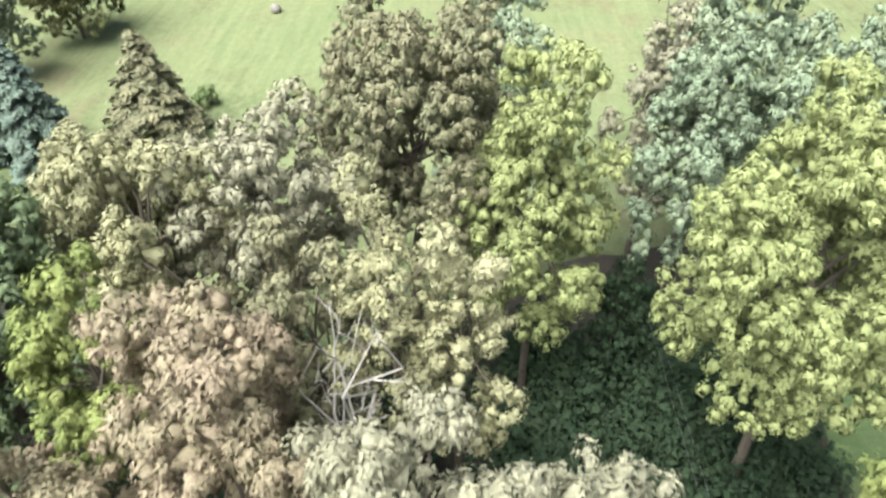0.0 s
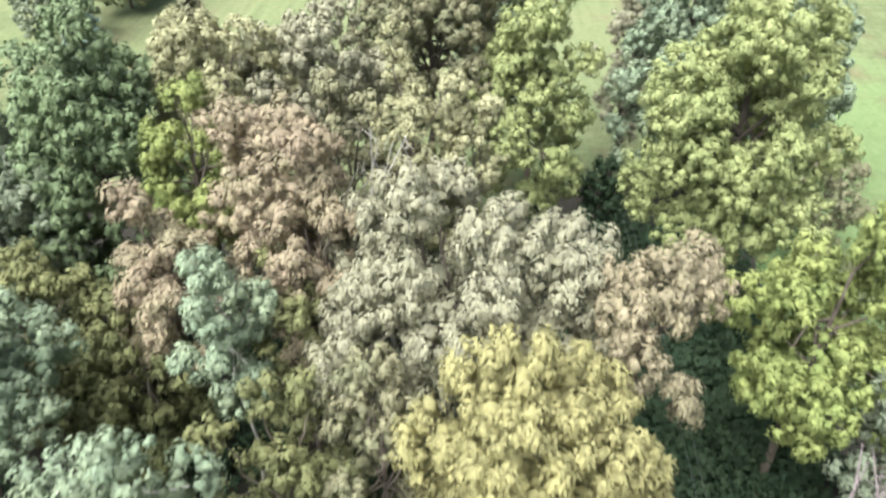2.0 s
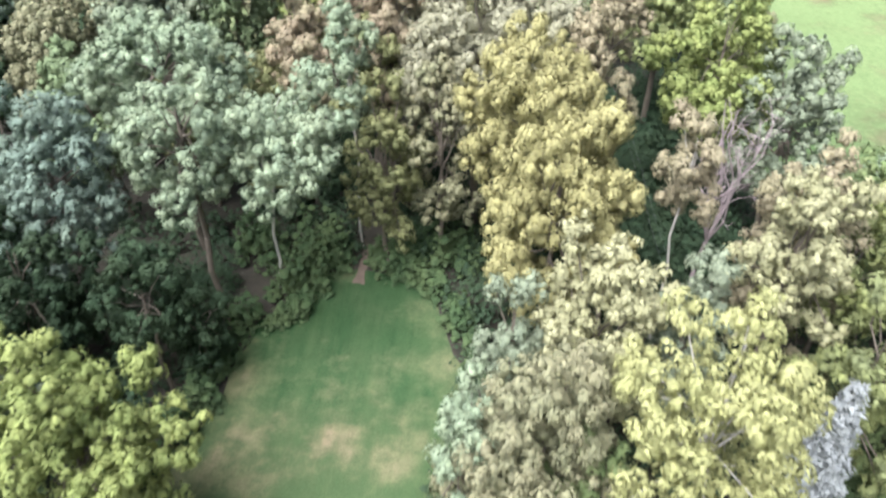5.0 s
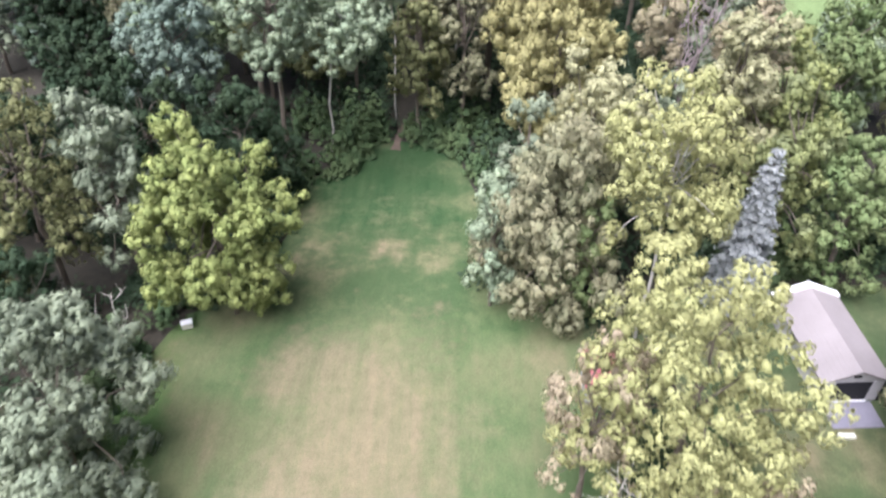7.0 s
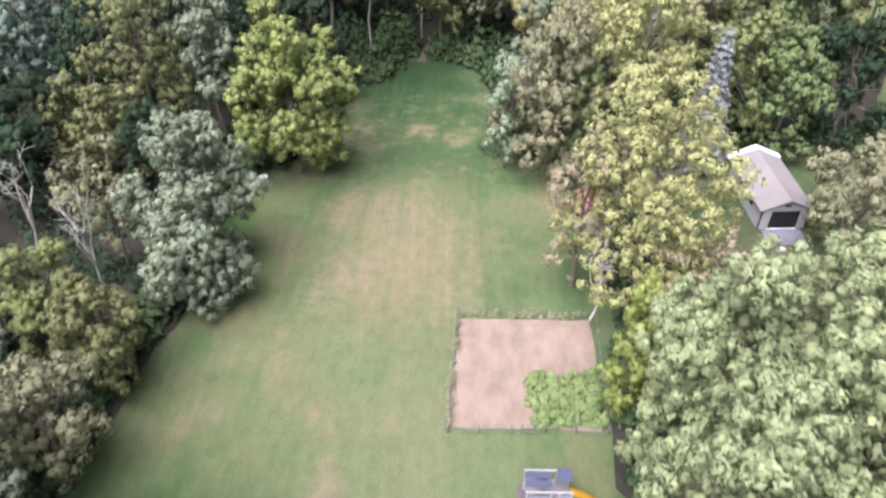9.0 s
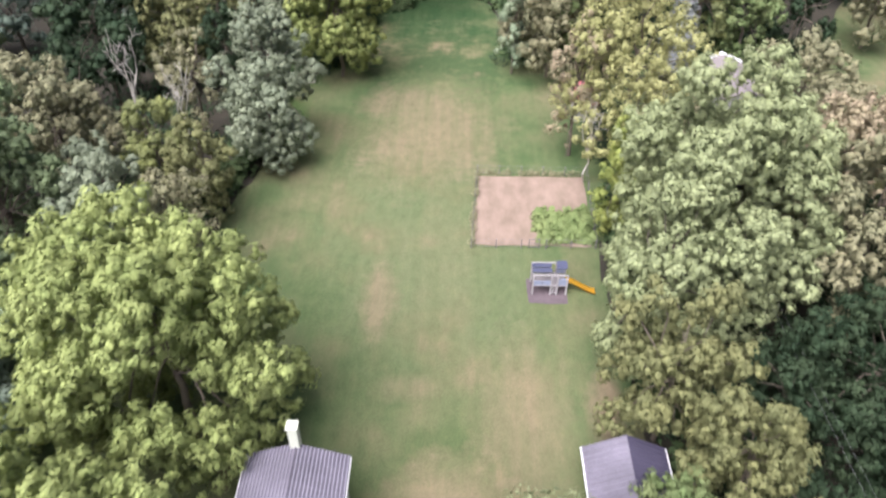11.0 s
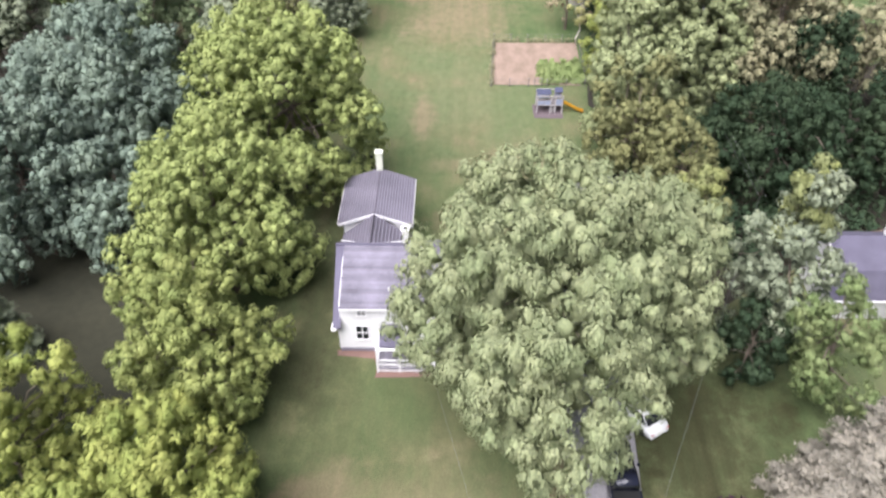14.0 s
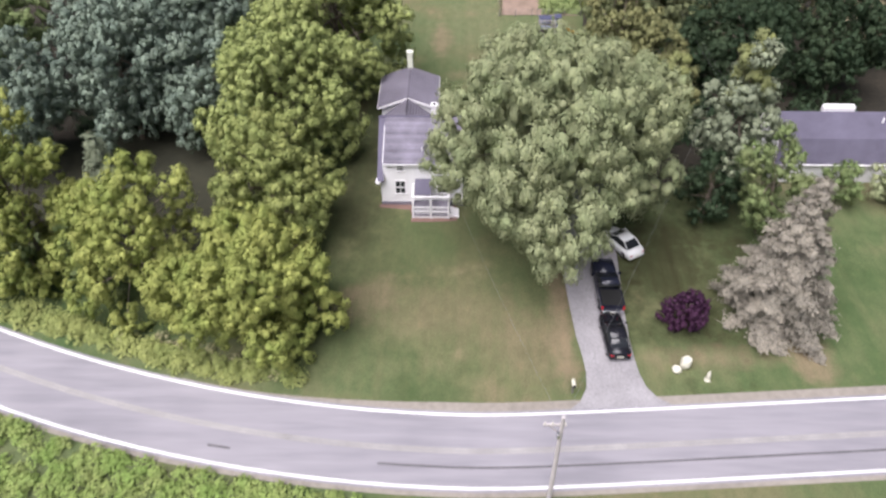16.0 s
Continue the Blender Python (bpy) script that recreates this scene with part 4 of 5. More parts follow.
grow(-45, -17, 84, 160, 190, 0.9, 2.2, 1.0, 4.0)
grow(-17, -8, 128, 160, 70, 0.8, 1.8, 1.0, 3.5)
grow(-9, 10, 154.5, 188, 150, 1.0, 2.0, 1.5, 6.0, lambda x, y: not 1.4 < x < 4.2)
grow(11, 46, 131, 185, 280, 1.2, 2.4, 1.5, 6.0, lambda x, y: (y > 133 or x < 29) and (x < 36 or y < 164))
grow(22, 34, 67, 75, 50, 0.8, 1.6, 0.8, 3.0)
grow(19, 45, 70, 100, 130, 0.8, 1.8, 0.8, 3.5)
grow(-45, -24, 66, 84, 60, 0.8, 1.8, 0.6, 2.5)
grow(19, 23, 100, 128, 40, 0.7, 1.4, 0.6, 2.5)
def edge(points, n, r0, r1, h0, h1, wide=0.8):
    for _ in range(n):
        k = under.randrange(len(points) - 1)
        f = under.random()
        a, b = points[k], points[k + 1]
        spots.append((a[0] + (b[0] - a[0]) * f + under.uniform(-wide, wide), a[1] + (b[1] - a[1]) * f + under.uniform(-wide, wide), under.uniform(r0, r1), under.uniform(h0, h1)))


grow(16.5, 27, 150, 187, 330, 1.1, 2.2, 2.5, 7.5)
grow(26, 36, 150, 190, 190, 1.1, 2.2, 2.5, 6.5)
grow(24, 33, 164, 178, 50, 1.0, 2.0, 2.5, 6.0)
# leaf green darkened to carry the shade of the tall trees above
low_growth("undergrowth", spots, LEAF["dark"], "tangled green undergrowth below the trees, shade put into its colour", "undergrowth", 41, 0.36, 44, 0.22)
spots = []
grow(-9, 0.5, 152, 157, 26, 0.8, 1.5, 2.0, 5.0)
grow(5.2, 13, 152, 157, 22, 0.8, 1.5, 1.5, 4.0)
edge([(-17.5, 100), (-15.5, 109), (-16, 118), (-14.5, 124), (-10.5, 132), (-7, 138), (-6.4, 146), (-3, 151), (0.9, 154.2)], 90, 0.7, 1.4, 1.5, 4.2)
edge([(4.0, 154.2), (7, 152.8), (10.2, 149), (12.4, 142.5), (14, 133), (17.6, 128.5)], 50, 0.7, 1.3, 1.2, 3.6, 0.6)
edge([(-24.5, 85), (-18.5, 92), (-17.6, 100)], 40, 0.6, 1.2, 0.8, 2.4)
edge([(31, 133), (38, 133), (50, 133)], 36, 0.9, 1.6, 1.5, 4.0)
edge([(19, 71), (19, 84), (19.2, 97), (20, 107)], 40, 0.7, 1.3, 1.0, 3.0)
edge([(-4.4, 145.2), (-2.2, 147.4), (-0.6, 150.6)], 16, 0.6, 1.0, 1.2, 2.6, 0.4)
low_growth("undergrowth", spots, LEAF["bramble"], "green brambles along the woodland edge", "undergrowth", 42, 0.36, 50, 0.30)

spots = []
edge([(-38, 44.2), (-30, 41.8), (-24, 39.8), (-18, 38.0), (-11, 37.2)], 150, 0.4, 0.9, 0.5, 1.7, 0.7)
low_growth("verge_bushes", spots, LEAF["lime"], "low green bushes along the road verge", "bushes", 47, 0.22, 190)
# roadside field and verge
spots = []
grow(-46, -5, 19, 34, 1300, 0.35, 0.75, 0.4, 1.1, lambda x, y: y < road_line(x) - 3.9)
low_growth("crop_field", spots, LEAF["crop"], "bright green leafy crop beside the road", "field", 43, 0.24, 130)
spots = []
grow(-27, -12, 36, 41, 90, 0.3, 0.7, 0.3, 0.9, lambda x, y: road_line(x) + 4.9 < y < road_line(x) + 7)
low_growth("weeds", spots, LEAF["tan"], "dry tan weeds along the road verge", "weeds", 44, 0.22, 150)


# ---- farmhouse ----
def sash_window(parent, x, y, z, w, h, name="window"):
    """A window in a wall that faces -y."""
    win = part(name, box((x - w / 2, y - 0.02, z), (x + w / 2, y + 0.05, z + h)), GLASS_DARK, parent)
    bm = bmesh.new()
    for lo, hi in (((-w / 2 - 0.09, 0), (-w / 2, h)), ((w / 2, 0), (w / 2 + 0.09, h)), ((-w / 2 - 0.09, h), (w / 2 + 0.09, h + 0.1)), ((-0.025, 0), (0.025, h)), ((-w / 2, h / 2 - 0.035), (w / 2, h / 2 + 0.035))):
        add_box(bm, (x + lo[0], y - 0.06, z + lo[1]), (x + hi[0], y + 0.02, z + hi[1]))
    part("frame", bm, TRIM, win, "white window frame")
    part("sill", box((x - w / 2 - 0.12, y - 0.12, z - 0.09), (x + w / 2 + 0.12, y + 0.02, z)), TRIM, win)
    return win


def clapboards(parent, x0, x1, y, z0, z1, step=0.16, material=None):
    """Lapped boards on a wall that faces -y."""
    z = z0
    base = bpy.data.meshes.new("board")
    bm = prism([(0, 0), (-0.028, 0), (-0.010, step - 0.004), (0, step - 0.004)], "x", 0, x1 - x0)
    bm.to_mesh(base)
    bm.free()
    base.materials.append(material or WHITE)
    while z < z1 - 0.05:
        ob = new("board", base)
        ob.parent = parent
        ob.location = (x0, y, z)
        z += step


def shingle_rows(parent, a, b, c, d, rows, material, thick=0.02):
    """Courses of shingles on a roof plane: a, b the eave's ends, d, c the ridge's."""
    a, b, c, d = map(Vector, (a, b, c, d))
    n = (b - a).cross(d - a).normalized()
    if n.z < 0:
        n = -n
    for k in range(rows):
        f, g = k / rows, (k + 1.06) / rows
        p = [a.lerp(d, f) + n * thick * 1.5, b.lerp(c, f) + n * thick * 1.5, b.lerp(c, min(g, 1)) + n * 0.006, a.lerp(d, min(g, 1)) + n * 0.006]
        q = [v - n * 0.018 for v in p[:2]]
        bm = bmesh.new()
        v = [bm.verts.new(x) for x in p + q]
        bm.faces.new(v[:4])
        bm.faces.new((v[0], v[4], v[5], v[1]))
        part("shingle_course", bm, material, parent)


def seams(parent, a, b, c, d, count, material):
    """Raised ribs of a metal roof, from the line a-b to the line d-c."""
    a, b, c, d = map(Vector, (a, b, c, d))
    for k in range(count + 1):
        f = k / count
        part("rib", tube(a.lerp(b, f) + Vector((0, 0, 0.03)), d.lerp(c, f) + Vector((0, 0, 0.03)), 0.055, None, 4), material, parent)


house = thing("farmhouse", pose(0, 0, 0), "white clapboard farmhouse with grey shingle and metal roofs", "house")
HX0, HX1 = -5.9, 1.6
wall = part("wall", prism([(57.6, 0), (66.0, 0), (66.0, 3.4), (62.0, 6.6), (57.6, 4.85)], "x", HX0 + 0.22, HX1), WHITE, house, "white clapboard walls")
clapboards(wall, HX0 + 0.225, HX1, 57.6, 0.35, 4.8)
side = part("side_wall", prism([(57.6, 0), (66.0, 0), (66.0, 3.4), (62.0, 6.6), (57.6, 3.35)], "x", HX0, HX0 + 0.22), WHITE, house)
clapboards(side, HX0 + 0.005, HX0 + 0.22, 57.6, 0.35, 3.3)
part("foundation", box((HX0 - 0.03, 57.5, 0), (HX1 + 0.03, 66.03, 0.33)), CONCRETE, house)
roof = part("roof", slab([(HX0 + 0.30, 57.25, 4.90), (HX1 + 0.3, 57.25, 4.90), (HX1 + 0.3, 62.0, 6.86), (HX0 + 0.30, 62.0, 6.86)], 0.16), SHINGLE, house, "long grey shingle roof slope")
shingle_rows(roof, (HX0 + 0.30, 57.25, 4.90), (HX1 + 0.3, 57.25, 4.90), (HX1 + 0.3, 62.0, 6.86), (HX0 + 0.30, 62.0, 6.86), 26, SHINGLE)
low_roof = part("lower_roof", slab([(HX0 - 0.30, 57.0, 3.15), (HX0 + 0.30, 57.0, 3.15), (HX0 + 0.30, 62.0, 6.84), (HX0 - 0.30, 62.0, 6.84)], 0.14), SHINGLE_DARK, house, "narrow lower roof strip along the gable")
back_roof = part("back_roof", slab([(HX0 - 0.30, 62.0, 6.85), (HX1 + 0.3, 62.0, 6.85), (HX1 + 0.3, 66.4, 3.35), (HX0 - 0.30, 66.4, 3.35)], 0.16), SHINGLE, house)
shingle_rows(back_roof, (HX0 - 0.30, 66.4, 3.36), (HX1 + 0.3, 66.4, 3.36), (HX1 + 0.3, 62.0, 6.86), (HX0 - 0.30, 62.0, 6.86), 20, SHINGLE)
part("ridge_cap", box((HX0 - 0.32, 61.88, 6.80), (HX1 + 0.32, 62.12, 6.92), 0.03), SHINGLE_DARK, house)
part("fascia", box((HX0 + 0.28, 57.2, 4.74), (HX1 + 0.32, 57.26, 4.90)), TRIM, house)
part("corner_board", box((HX0 - 0.04, 57.54, 0.3), (HX0 + 0.10, 57.62, 3.4)), TRIM, house)
part("gutter_return", box((HX0 - 0.42, 56.9, 2.85), (HX0 - 0.02, 57.62, 3.10), 0.04), TRIM, house)
sash_window(house, -4.15, 57.58, 1.35, 0.85, 1.40)
sash_window(house, -4.1, 57.58, 3.95, 0.55, 0.50)
sash_window(house, -0.3, 57.58, 1.45, 0.85, 1.35)
part("vent_pipe", tube((-2.1, 58.6, 5.0), (-2.1, 58.6, 5.75), 0.07), TRIM, house)

# link and rear block
LX = -3.85
part("link_wall", box((-6.0, 65.9, 0), (-1.7, 67.0, 3.5)), WHITE, house)
for s in (-1, 1):
    e = LX + s * 2.55
    q = [(e, 62.8, 3.85), (e, 66.65, 3.85), (LX, 66.65, 5.95), (LX, 62.8, 5.95)]
    lr = part("link_roof", slab(q, 0.12), METAL_ROOF, house, "small metal roof joining the two blocks")
    seams(lr, q[0], q[3], q[2], q[1], 10, METAL_RIB)
part("valley_flashing", tube((LX - 2.5, 64.8, 4.72), (LX, 63.0, 5.92), 0.07, None, 5), TRIM, house)
part("valley_flashing", tube((LX + 2.5, 64.8, 4.72), (LX, 63.0, 5.92), 0.07, None, 5), TRIM, house)
RX0, RX1, RY0, RY1 = -6.45, -1.2, 66.95, 72.3
rear = part("rear_wall", prism([(RX0, 0), (RX1, 0), (RX1, 4.85), (LX, 5.85), (RX0, 4.85)], "y", RY0, RY1), WHITE, house, "white gabled rear block")
clapboards(rear, RX0 + 0.01, RX1 - 0.01, RY0, 3.5, 4.85)
for s in (-1, 1):
    e = LX + s * 2.95
    q = [(e, RY0 - 0.35, 4.90), (e, RY1 + 0.35, 4.90), (LX, RY1 + 0.35, 6.02), (LX, RY0 - 0.35, 6.02)]
    rr = part("rear_roof", slab(q, 0.12), METAL_ROOF, house, "ribbed lavender-grey metal roof")
    seams(rr, q[0], q[3], q[2], q[1], 14, METAL_RIB)
    rake = part("rake_board", slab([(e, RY0 - 0.38, 4.89), (e, RY0 - 0.30, 4.89), (LX, RY0 - 0.30, 6.01), (LX, RY0 - 0.38, 6.01)], 0.26), TRIM, house)
    part("gutter", tube((e + s * 0.06, RY0 - 0.3, 4.80), (e + s * 0.06, RY1 + 0.3, 4.80), 0.07, None, 6), TRIM, house)
part("ridge_cap", tube((LX, RY0 - 0.36, 6.04), (LX, RY1 + 0.36, 6.04), 0.07, None, 6), METAL_ROOF, house)
chim = part("chimney", box((LX - 0.30, RY1 + 0.05, 0), (LX + 0.25, RY1 + 0.6, 7.7), 0.03), CHIMNEY, house, "tall whitewashed chimney on the rear gable")
part("chimney_cap", box((LX - 0.36, RY1 - 0.01, 7.7), (LX + 0.31, RY1 + 0.66, 7.8), 0.02), CHIMNEY, chim)
flue = part("chimney", box((-1.38, 62.95, 5.2), (-0.85, 63.45, 7.35), 0.04), TRIM, house, "white painted chimney behind the main ridge")
part("chimney_cap", box((-1.43, 62.9, 7.35), (-0.80, 63.5, 7.45), 0.02), TRIM, flue)
part("flue_opening", box((-1.25, 63.05, 7.45), (-0.98, 63.35, 7.47)), BLACK, flue)
part("downspout", tube((RX1 + 0.05, RY1 - 0.8, 0.1), (RX1 + 0.05, RY1 - 0.8, 4.6), 0.05, None, 6), TRIM, house)

# front porch
porch = thing("porch", pose(0, 0, 0), "white railed front porch with a small shingled roof", "porch")
part("deck", box((-3.0, 55.5, 0.35), (0.4, 57.55, 0.5)), CONCRETE, porch, "grey painted deck")
part("skirt", box((-2.95, 55.56, 0.0), (0.35, 57.5, 0.345)), WHITE, porch)
for x in (-2.93, -1.3, 0.33):
    part("post", box((x - 0.08, 55.48, 0), (x + 0.08, 55.64, 2.5), 0.01), TRIM, porch)
for z in (0.78, 1.28):
    part("rail", box((-2.9, 55.53, z), (0.3, 55.59, z + 0.09)), TRIM, porch)
for k in range(24):
    x = -2.8 + k * 0.132
    part("baluster", box((x, 55.545, 0.5), (x + 0.04, 55.575, 1.28)), TRIM, porch)
for z in (0.78, 1.28):
    part("side_rail", box((0.30, 55.6, z), (0.37, 57.5, z + 0.09)), TRIM, porch)
    part("side_rail", box((-2.97, 55.6, z), (-2.90, 57.5, z + 0.09)), TRIM, porch)
for k in range(3):
    part("step", box((0.42 + k * 0.28, 55.7, 0), (0.70 + k * 0.28, 56.9, 0.38 - k * 0.12)), TRIM, porch)
part("porch_roof", slab([(-2.75, 55.75, 2.62), (-1.3, 55.75, 2.62), (-1.3, 57.56, 3.05), (-2.75, 57.56, 3.05)], 0.10), SHINGLE_DARK, porch, "small purple-grey shingle roof")
part("beam", box((-3.0, 55.49, 2.42), (0.41, 55.63, 2.56)), TRIM, porch)
for x in (-2.93, 0.33):
    part("side_beam", box((x - 0.07, 55.63, 2.42), (x + 0.07, 57.55, 2.56)), TRIM, porch)
uneven_sheet("garden_bed", [(-6.1, 56.9), (-3.2, 56.8), (-3.2, 55.0), (1.2, 55.1), (1.2, 57.5), (-6.1, 57.5)], 0.03, BRICK_RED, "reddish mulch bed along the house front", "garden bed", 0.15, 8)
uneven_sheet("patio", [(-1.1, 66.5), (1.8, 66.4), (1.8, 69.2), (-1.1, 69.0)], 0.03, BRICK_RED, "reddish brick patio beside the rear wing", "patio", 0.1, 9)

# ---- outbuilding behind the maple ----
barn = thing("outbuilding", pose(0, 0, 0), "small outbuilding with a pale metal roof", "outbuilding")
part("wall", prism([(13.5, 0), (18.0, 0), (18.0, 2.2), (15.7, 3.3), (13.5, 2.2)], "y", 66.4, 75.0), SHED_WALL, barn)
q = [(13.1, 66.2, 2.25), (13.1, 75.3, 2.25), (15.7, 75.3, 3.6), (15.7, 66.2, 3.6)]
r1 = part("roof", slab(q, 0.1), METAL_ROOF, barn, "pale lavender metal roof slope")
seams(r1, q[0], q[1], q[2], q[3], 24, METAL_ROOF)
# east slope: its shade is painted in with a darker copy of the roofing
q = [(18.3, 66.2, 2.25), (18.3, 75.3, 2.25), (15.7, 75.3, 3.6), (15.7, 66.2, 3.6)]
r2 = part("roof", slab(q, 0.1), METAL_PAINTED_SHADE, barn, "metal roof slope with shade painted into its colour")
seams(r2, q[0], q[1], q[2], q[3], 24, METAL_PAINTED_SHADE)
part("fascia", box((13.02, 66.15, 2.12), (13.1, 75.35, 2.28)), TRIM, barn)
part("fascia", box((18.3, 66.15, 2.12), (18.38, 75.35, 2.28)), TRIM, barn)

# ---- shed in the clearing ----
shed = thing("shed", pose(35.9, 119.45, 0, 0, 0, 3.4), "grey gabled shed with a wide dark doorway", "shed")
W, L, E, R = 2.15, 7.9, 2.25, 3.2
part("wall", prism([(-W, 0), (W, 0), (W, E), (0, R - 0.1), (-W, E)], "y", 0.02, L), SHED_WALL, shed)
for s in (-1, 1):
    q = [(s * (W + 0.3), -0.25, E - 0.08), (s * (W + 0.3), L + 0.25, E - 0.08), (0, L + 0.25, R + 0.05), (0, -0.25, R + 0.05)]
    sr = part("roof", slab(q, 0.09), SHED_ROOF, shed, "pale sun-bleached roof")
    shingle_rows(sr, q[0], q[1], q[2], q[3], 8, SHED_ROOF)
    part("door_panel", box((s * 1.62 - 0.28, -0.06, 0.1), (s * 1.62 + 0.28, 0.02, 2.0)), SHED_WALL, shed)
    part("corner_board", box((s * W - 0.05, -0.04, 0), (s * W + 0.05, 0.04, E)), BLACK, shed)
part("doorway", box((-1.25, -0.02, 0.05), (1.25, 0.03, 1.95)), BLACK, shed, "dark open doorway")
part("sill", box((-1.3, -0.16, 0), (1.3, 0.0, 0.12)), TRIM, shed)
part("vent", box((-0.25, -0.05, 2.45), (0.25, 0.02, 2.65)), BLACK, shed)
part("ramp", slab([(-1.9, -2.3, 0.06), (1.6, -2.3, 0.06), (1.6, -0.17, 0.12), (-1.9, -0.17, 0.12)], 0.06), CONCRETE, shed, "lavender grey concrete apron")
part("rear_gable_cap", slab([(-W - 0.4, L + 0.2, 2.35), (0, L + 0.2, 3.45), (0, L + 0.75, 3.45), (-W - 0.4, L + 0.75, 2.35)], 0.2), TRIM, shed, "white cap at the back gable")
part("rear_gable_cap", slab([(W + 0.4, L + 0.2, 2.35), (0, L + 0.2, 3.45), (0, L + 0.75, 3.45), (W + 0.4, L + 0.75, 2.35)], 0.2), TRIM, shed, "white cap at the back gable")
for y in (2.0, 4.4):
    part("window", box((-W - 0.03, y, 1.1), (-W + 0.02, y + 0.8, 1.8)), GLASS_DARK, shed)
block = part("concrete_block", box((34.2, 116.2, 0), (35.3, 116.6, 0.25), 0.03), STONE_WHITE)
tagged(block, "pale concrete block lying in front of the shed", "block")

# red-roofed hut under the trees
hut = thing("hut", pose(18.9, 120.0, 0), "small hut with a faded red rounded roof", "hut")
part("wall", box((-1.1, -1.4, 0), (1.1, 1.4, 1.9)), SHED_WALL, hut)
part("roof", prism([(-1.3, 1.8), (1.3, 1.8), (1.15, 2.35), (0.65, 2.75), (0, 2.9), (-0.65, 2.75), (-1.15, 2.35)], "y", -1.7, 1.7), RED_CANVAS, hut, "faded red arched roof")

# ---- neighbouring house ----
nb = thing("neighbour_house", pose(31.5, 61.5, 0), "house with a long dark grey gambrel roof", "house")
prof = [(0, 0), (5.8, 0), (5.8, 2.6), (5.1, 4.5), (2.9, 6.0), (0.7, 4.5), (0, 2.6)]
part("wall", prism(prof, "x", 0, 17), WHITE, nb, "white walls with a gambrel gable")
for a, b in (((-0.3, 2.4), (0.62, 4.6)), ((0.62, 4.6), (2.9, 6.15)), ((6.1, 2.4), (5.18, 4.6)), ((5.18, 4.6), (2.9, 6.15))):
    q = [(-0.3, a[0], a[1]), (17.3, a[0], a[1]), (17.3, b[0], b[1]), (-0.3, b[0], b[1])]
    nr = part("roof", slab(q, 0.14), SHINGLE_DARK, nb, "slate grey shingle roof")
    if a[0] < 2.9:
        shingle_rows(nr, q[0], q[1], q[2], q[3], 11, SHINGLE_DARK)
    part("rake_board", slab([(-0.38, a[0], a[1]), (-0.30, a[0], a[1]), (-0.30, b[0], b[1]), (-0.38, b[0], b[1])], 0.22), TRIM, nb)
part("gutter", tube((-0.3, -0.42, 2.32), (17.3, -0.42, 2.32), 0.08, None, 6), TRIM, nb)
dia = part("window", prism([(2.55, 4.4), (2.9, 3.85), (3.25, 4.4), (2.9, 4.95)], "x", -0.05, 0.02), GLASS_DARK, nb, "diamond-shaped gable window")
part("frame", prism([(2.42, 4.4), (2.9, 3.65), (3.38, 4.4), (2.9, 5.15)], "x", -0.03, 0.01), TRIM, dia)
part("vent", tube((9.5, 2.0, 5.4), (9.5, 2.0, 6.0), 0.09), TRIM, nb)
part("ridge_vent", box((4.2, 3.1, 5.7), (7.2, 3.8, 6.5), 0.1), TRIM, nb)
uneven_sheet("dirt_yard", [(36, 67.8), (46, 67.8), (46, 72), (37, 72)], 0.05, DIRT, "bare reddish dirt behind the neighbouring house", "dirt", 0.6, 10)

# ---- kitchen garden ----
# shade of the yard trees, painted as a dark sheet over the lawn
uneven_sheet("lawn_shade_sheet", [(-44, 53), (-28, 52), (-19.5, 50.5), (-18.5, 58), (-17.8, 68.5), (-27, 69.5), (-44, 67)], 0.045, PAINTED_SHADE, "dark sheet painting tree shade on the lawn", "grass", 1.0, 14)
uneven_sheet("garden_plot", [(7.2, 107.5), (17.4, 107.5), (16.9, 97.2), (6.6, 97.2)], 0.035, SOIL, "bare tan soil plot of a fenced kitchen garden", "garden plot", 0.12, 11)
fence = thing("garden_fence", pose(0, 0, 0), "low wire fence on thin wooden posts", "fence")
corners = [(6.45, 96.8), (7.15, 107.85), (17.75, 107.75), (17.2, 96.9)]
for i in range(4):
    a, b = Vector((*corners[i], 0)), Vector((*corners[(i + 1) % 4], 0))
    n = 5
    for k in range(n):
        p = a.lerp(b, k / n)
        part("post", box((p.x - 0.035, p.y - 0.035, 0), (p.x + 0.035, p.y + 0.035, 1.05)), WOOD_GREY, fence)
    for z in (0.25, 0.6, 1.0):
        part("wire", tube((a.x, a.y, z), (b.x, b.y, z), 0.010, None, 4), WOOD_GREY, fence)
gate = thing("garden_gate", pose(11.4, 96.85, 0), "plain wooden garden gate standing ajar", "gate")
for x in (0, 0.84):
    part("gate_post", box((x, -0.03, 0.05), (x + 0.06, 0.03, 1.1)), WOOD_GREY, gate)
for z in (0.2, 0.6, 1.0):
    part("gate_rail", box((0.06, -0.02, z), (0.84, 0.02, z + 0.06)), WOOD_GREY, gate)
spots = []
for i in (0, 1):
    a, b = Vector((*corners[i], 0)), Vector((*corners[i + 1], 0))
    for k in range(60):
        p = a.lerp(b, under.random())
        spots.append((p.x + under.uniform(-0.2, 0.2), p.y + under.uniform(-0.15, 0.15), under.uniform(0.15, 0.3), under.uniform(0.3, 0.8)))
low_growth("fence_weeds", spots, LEAF["oak"], "dry grass and weeds along the garden fence", "weeds", 45, 0.14, 200)
spots = [(under.uniform(12.3, 17.0), under.uniform(97.6, 101.6), under.uniform(0.35, 0.7), under.uniform(0.5, 1.35)) for _ in range(120)]
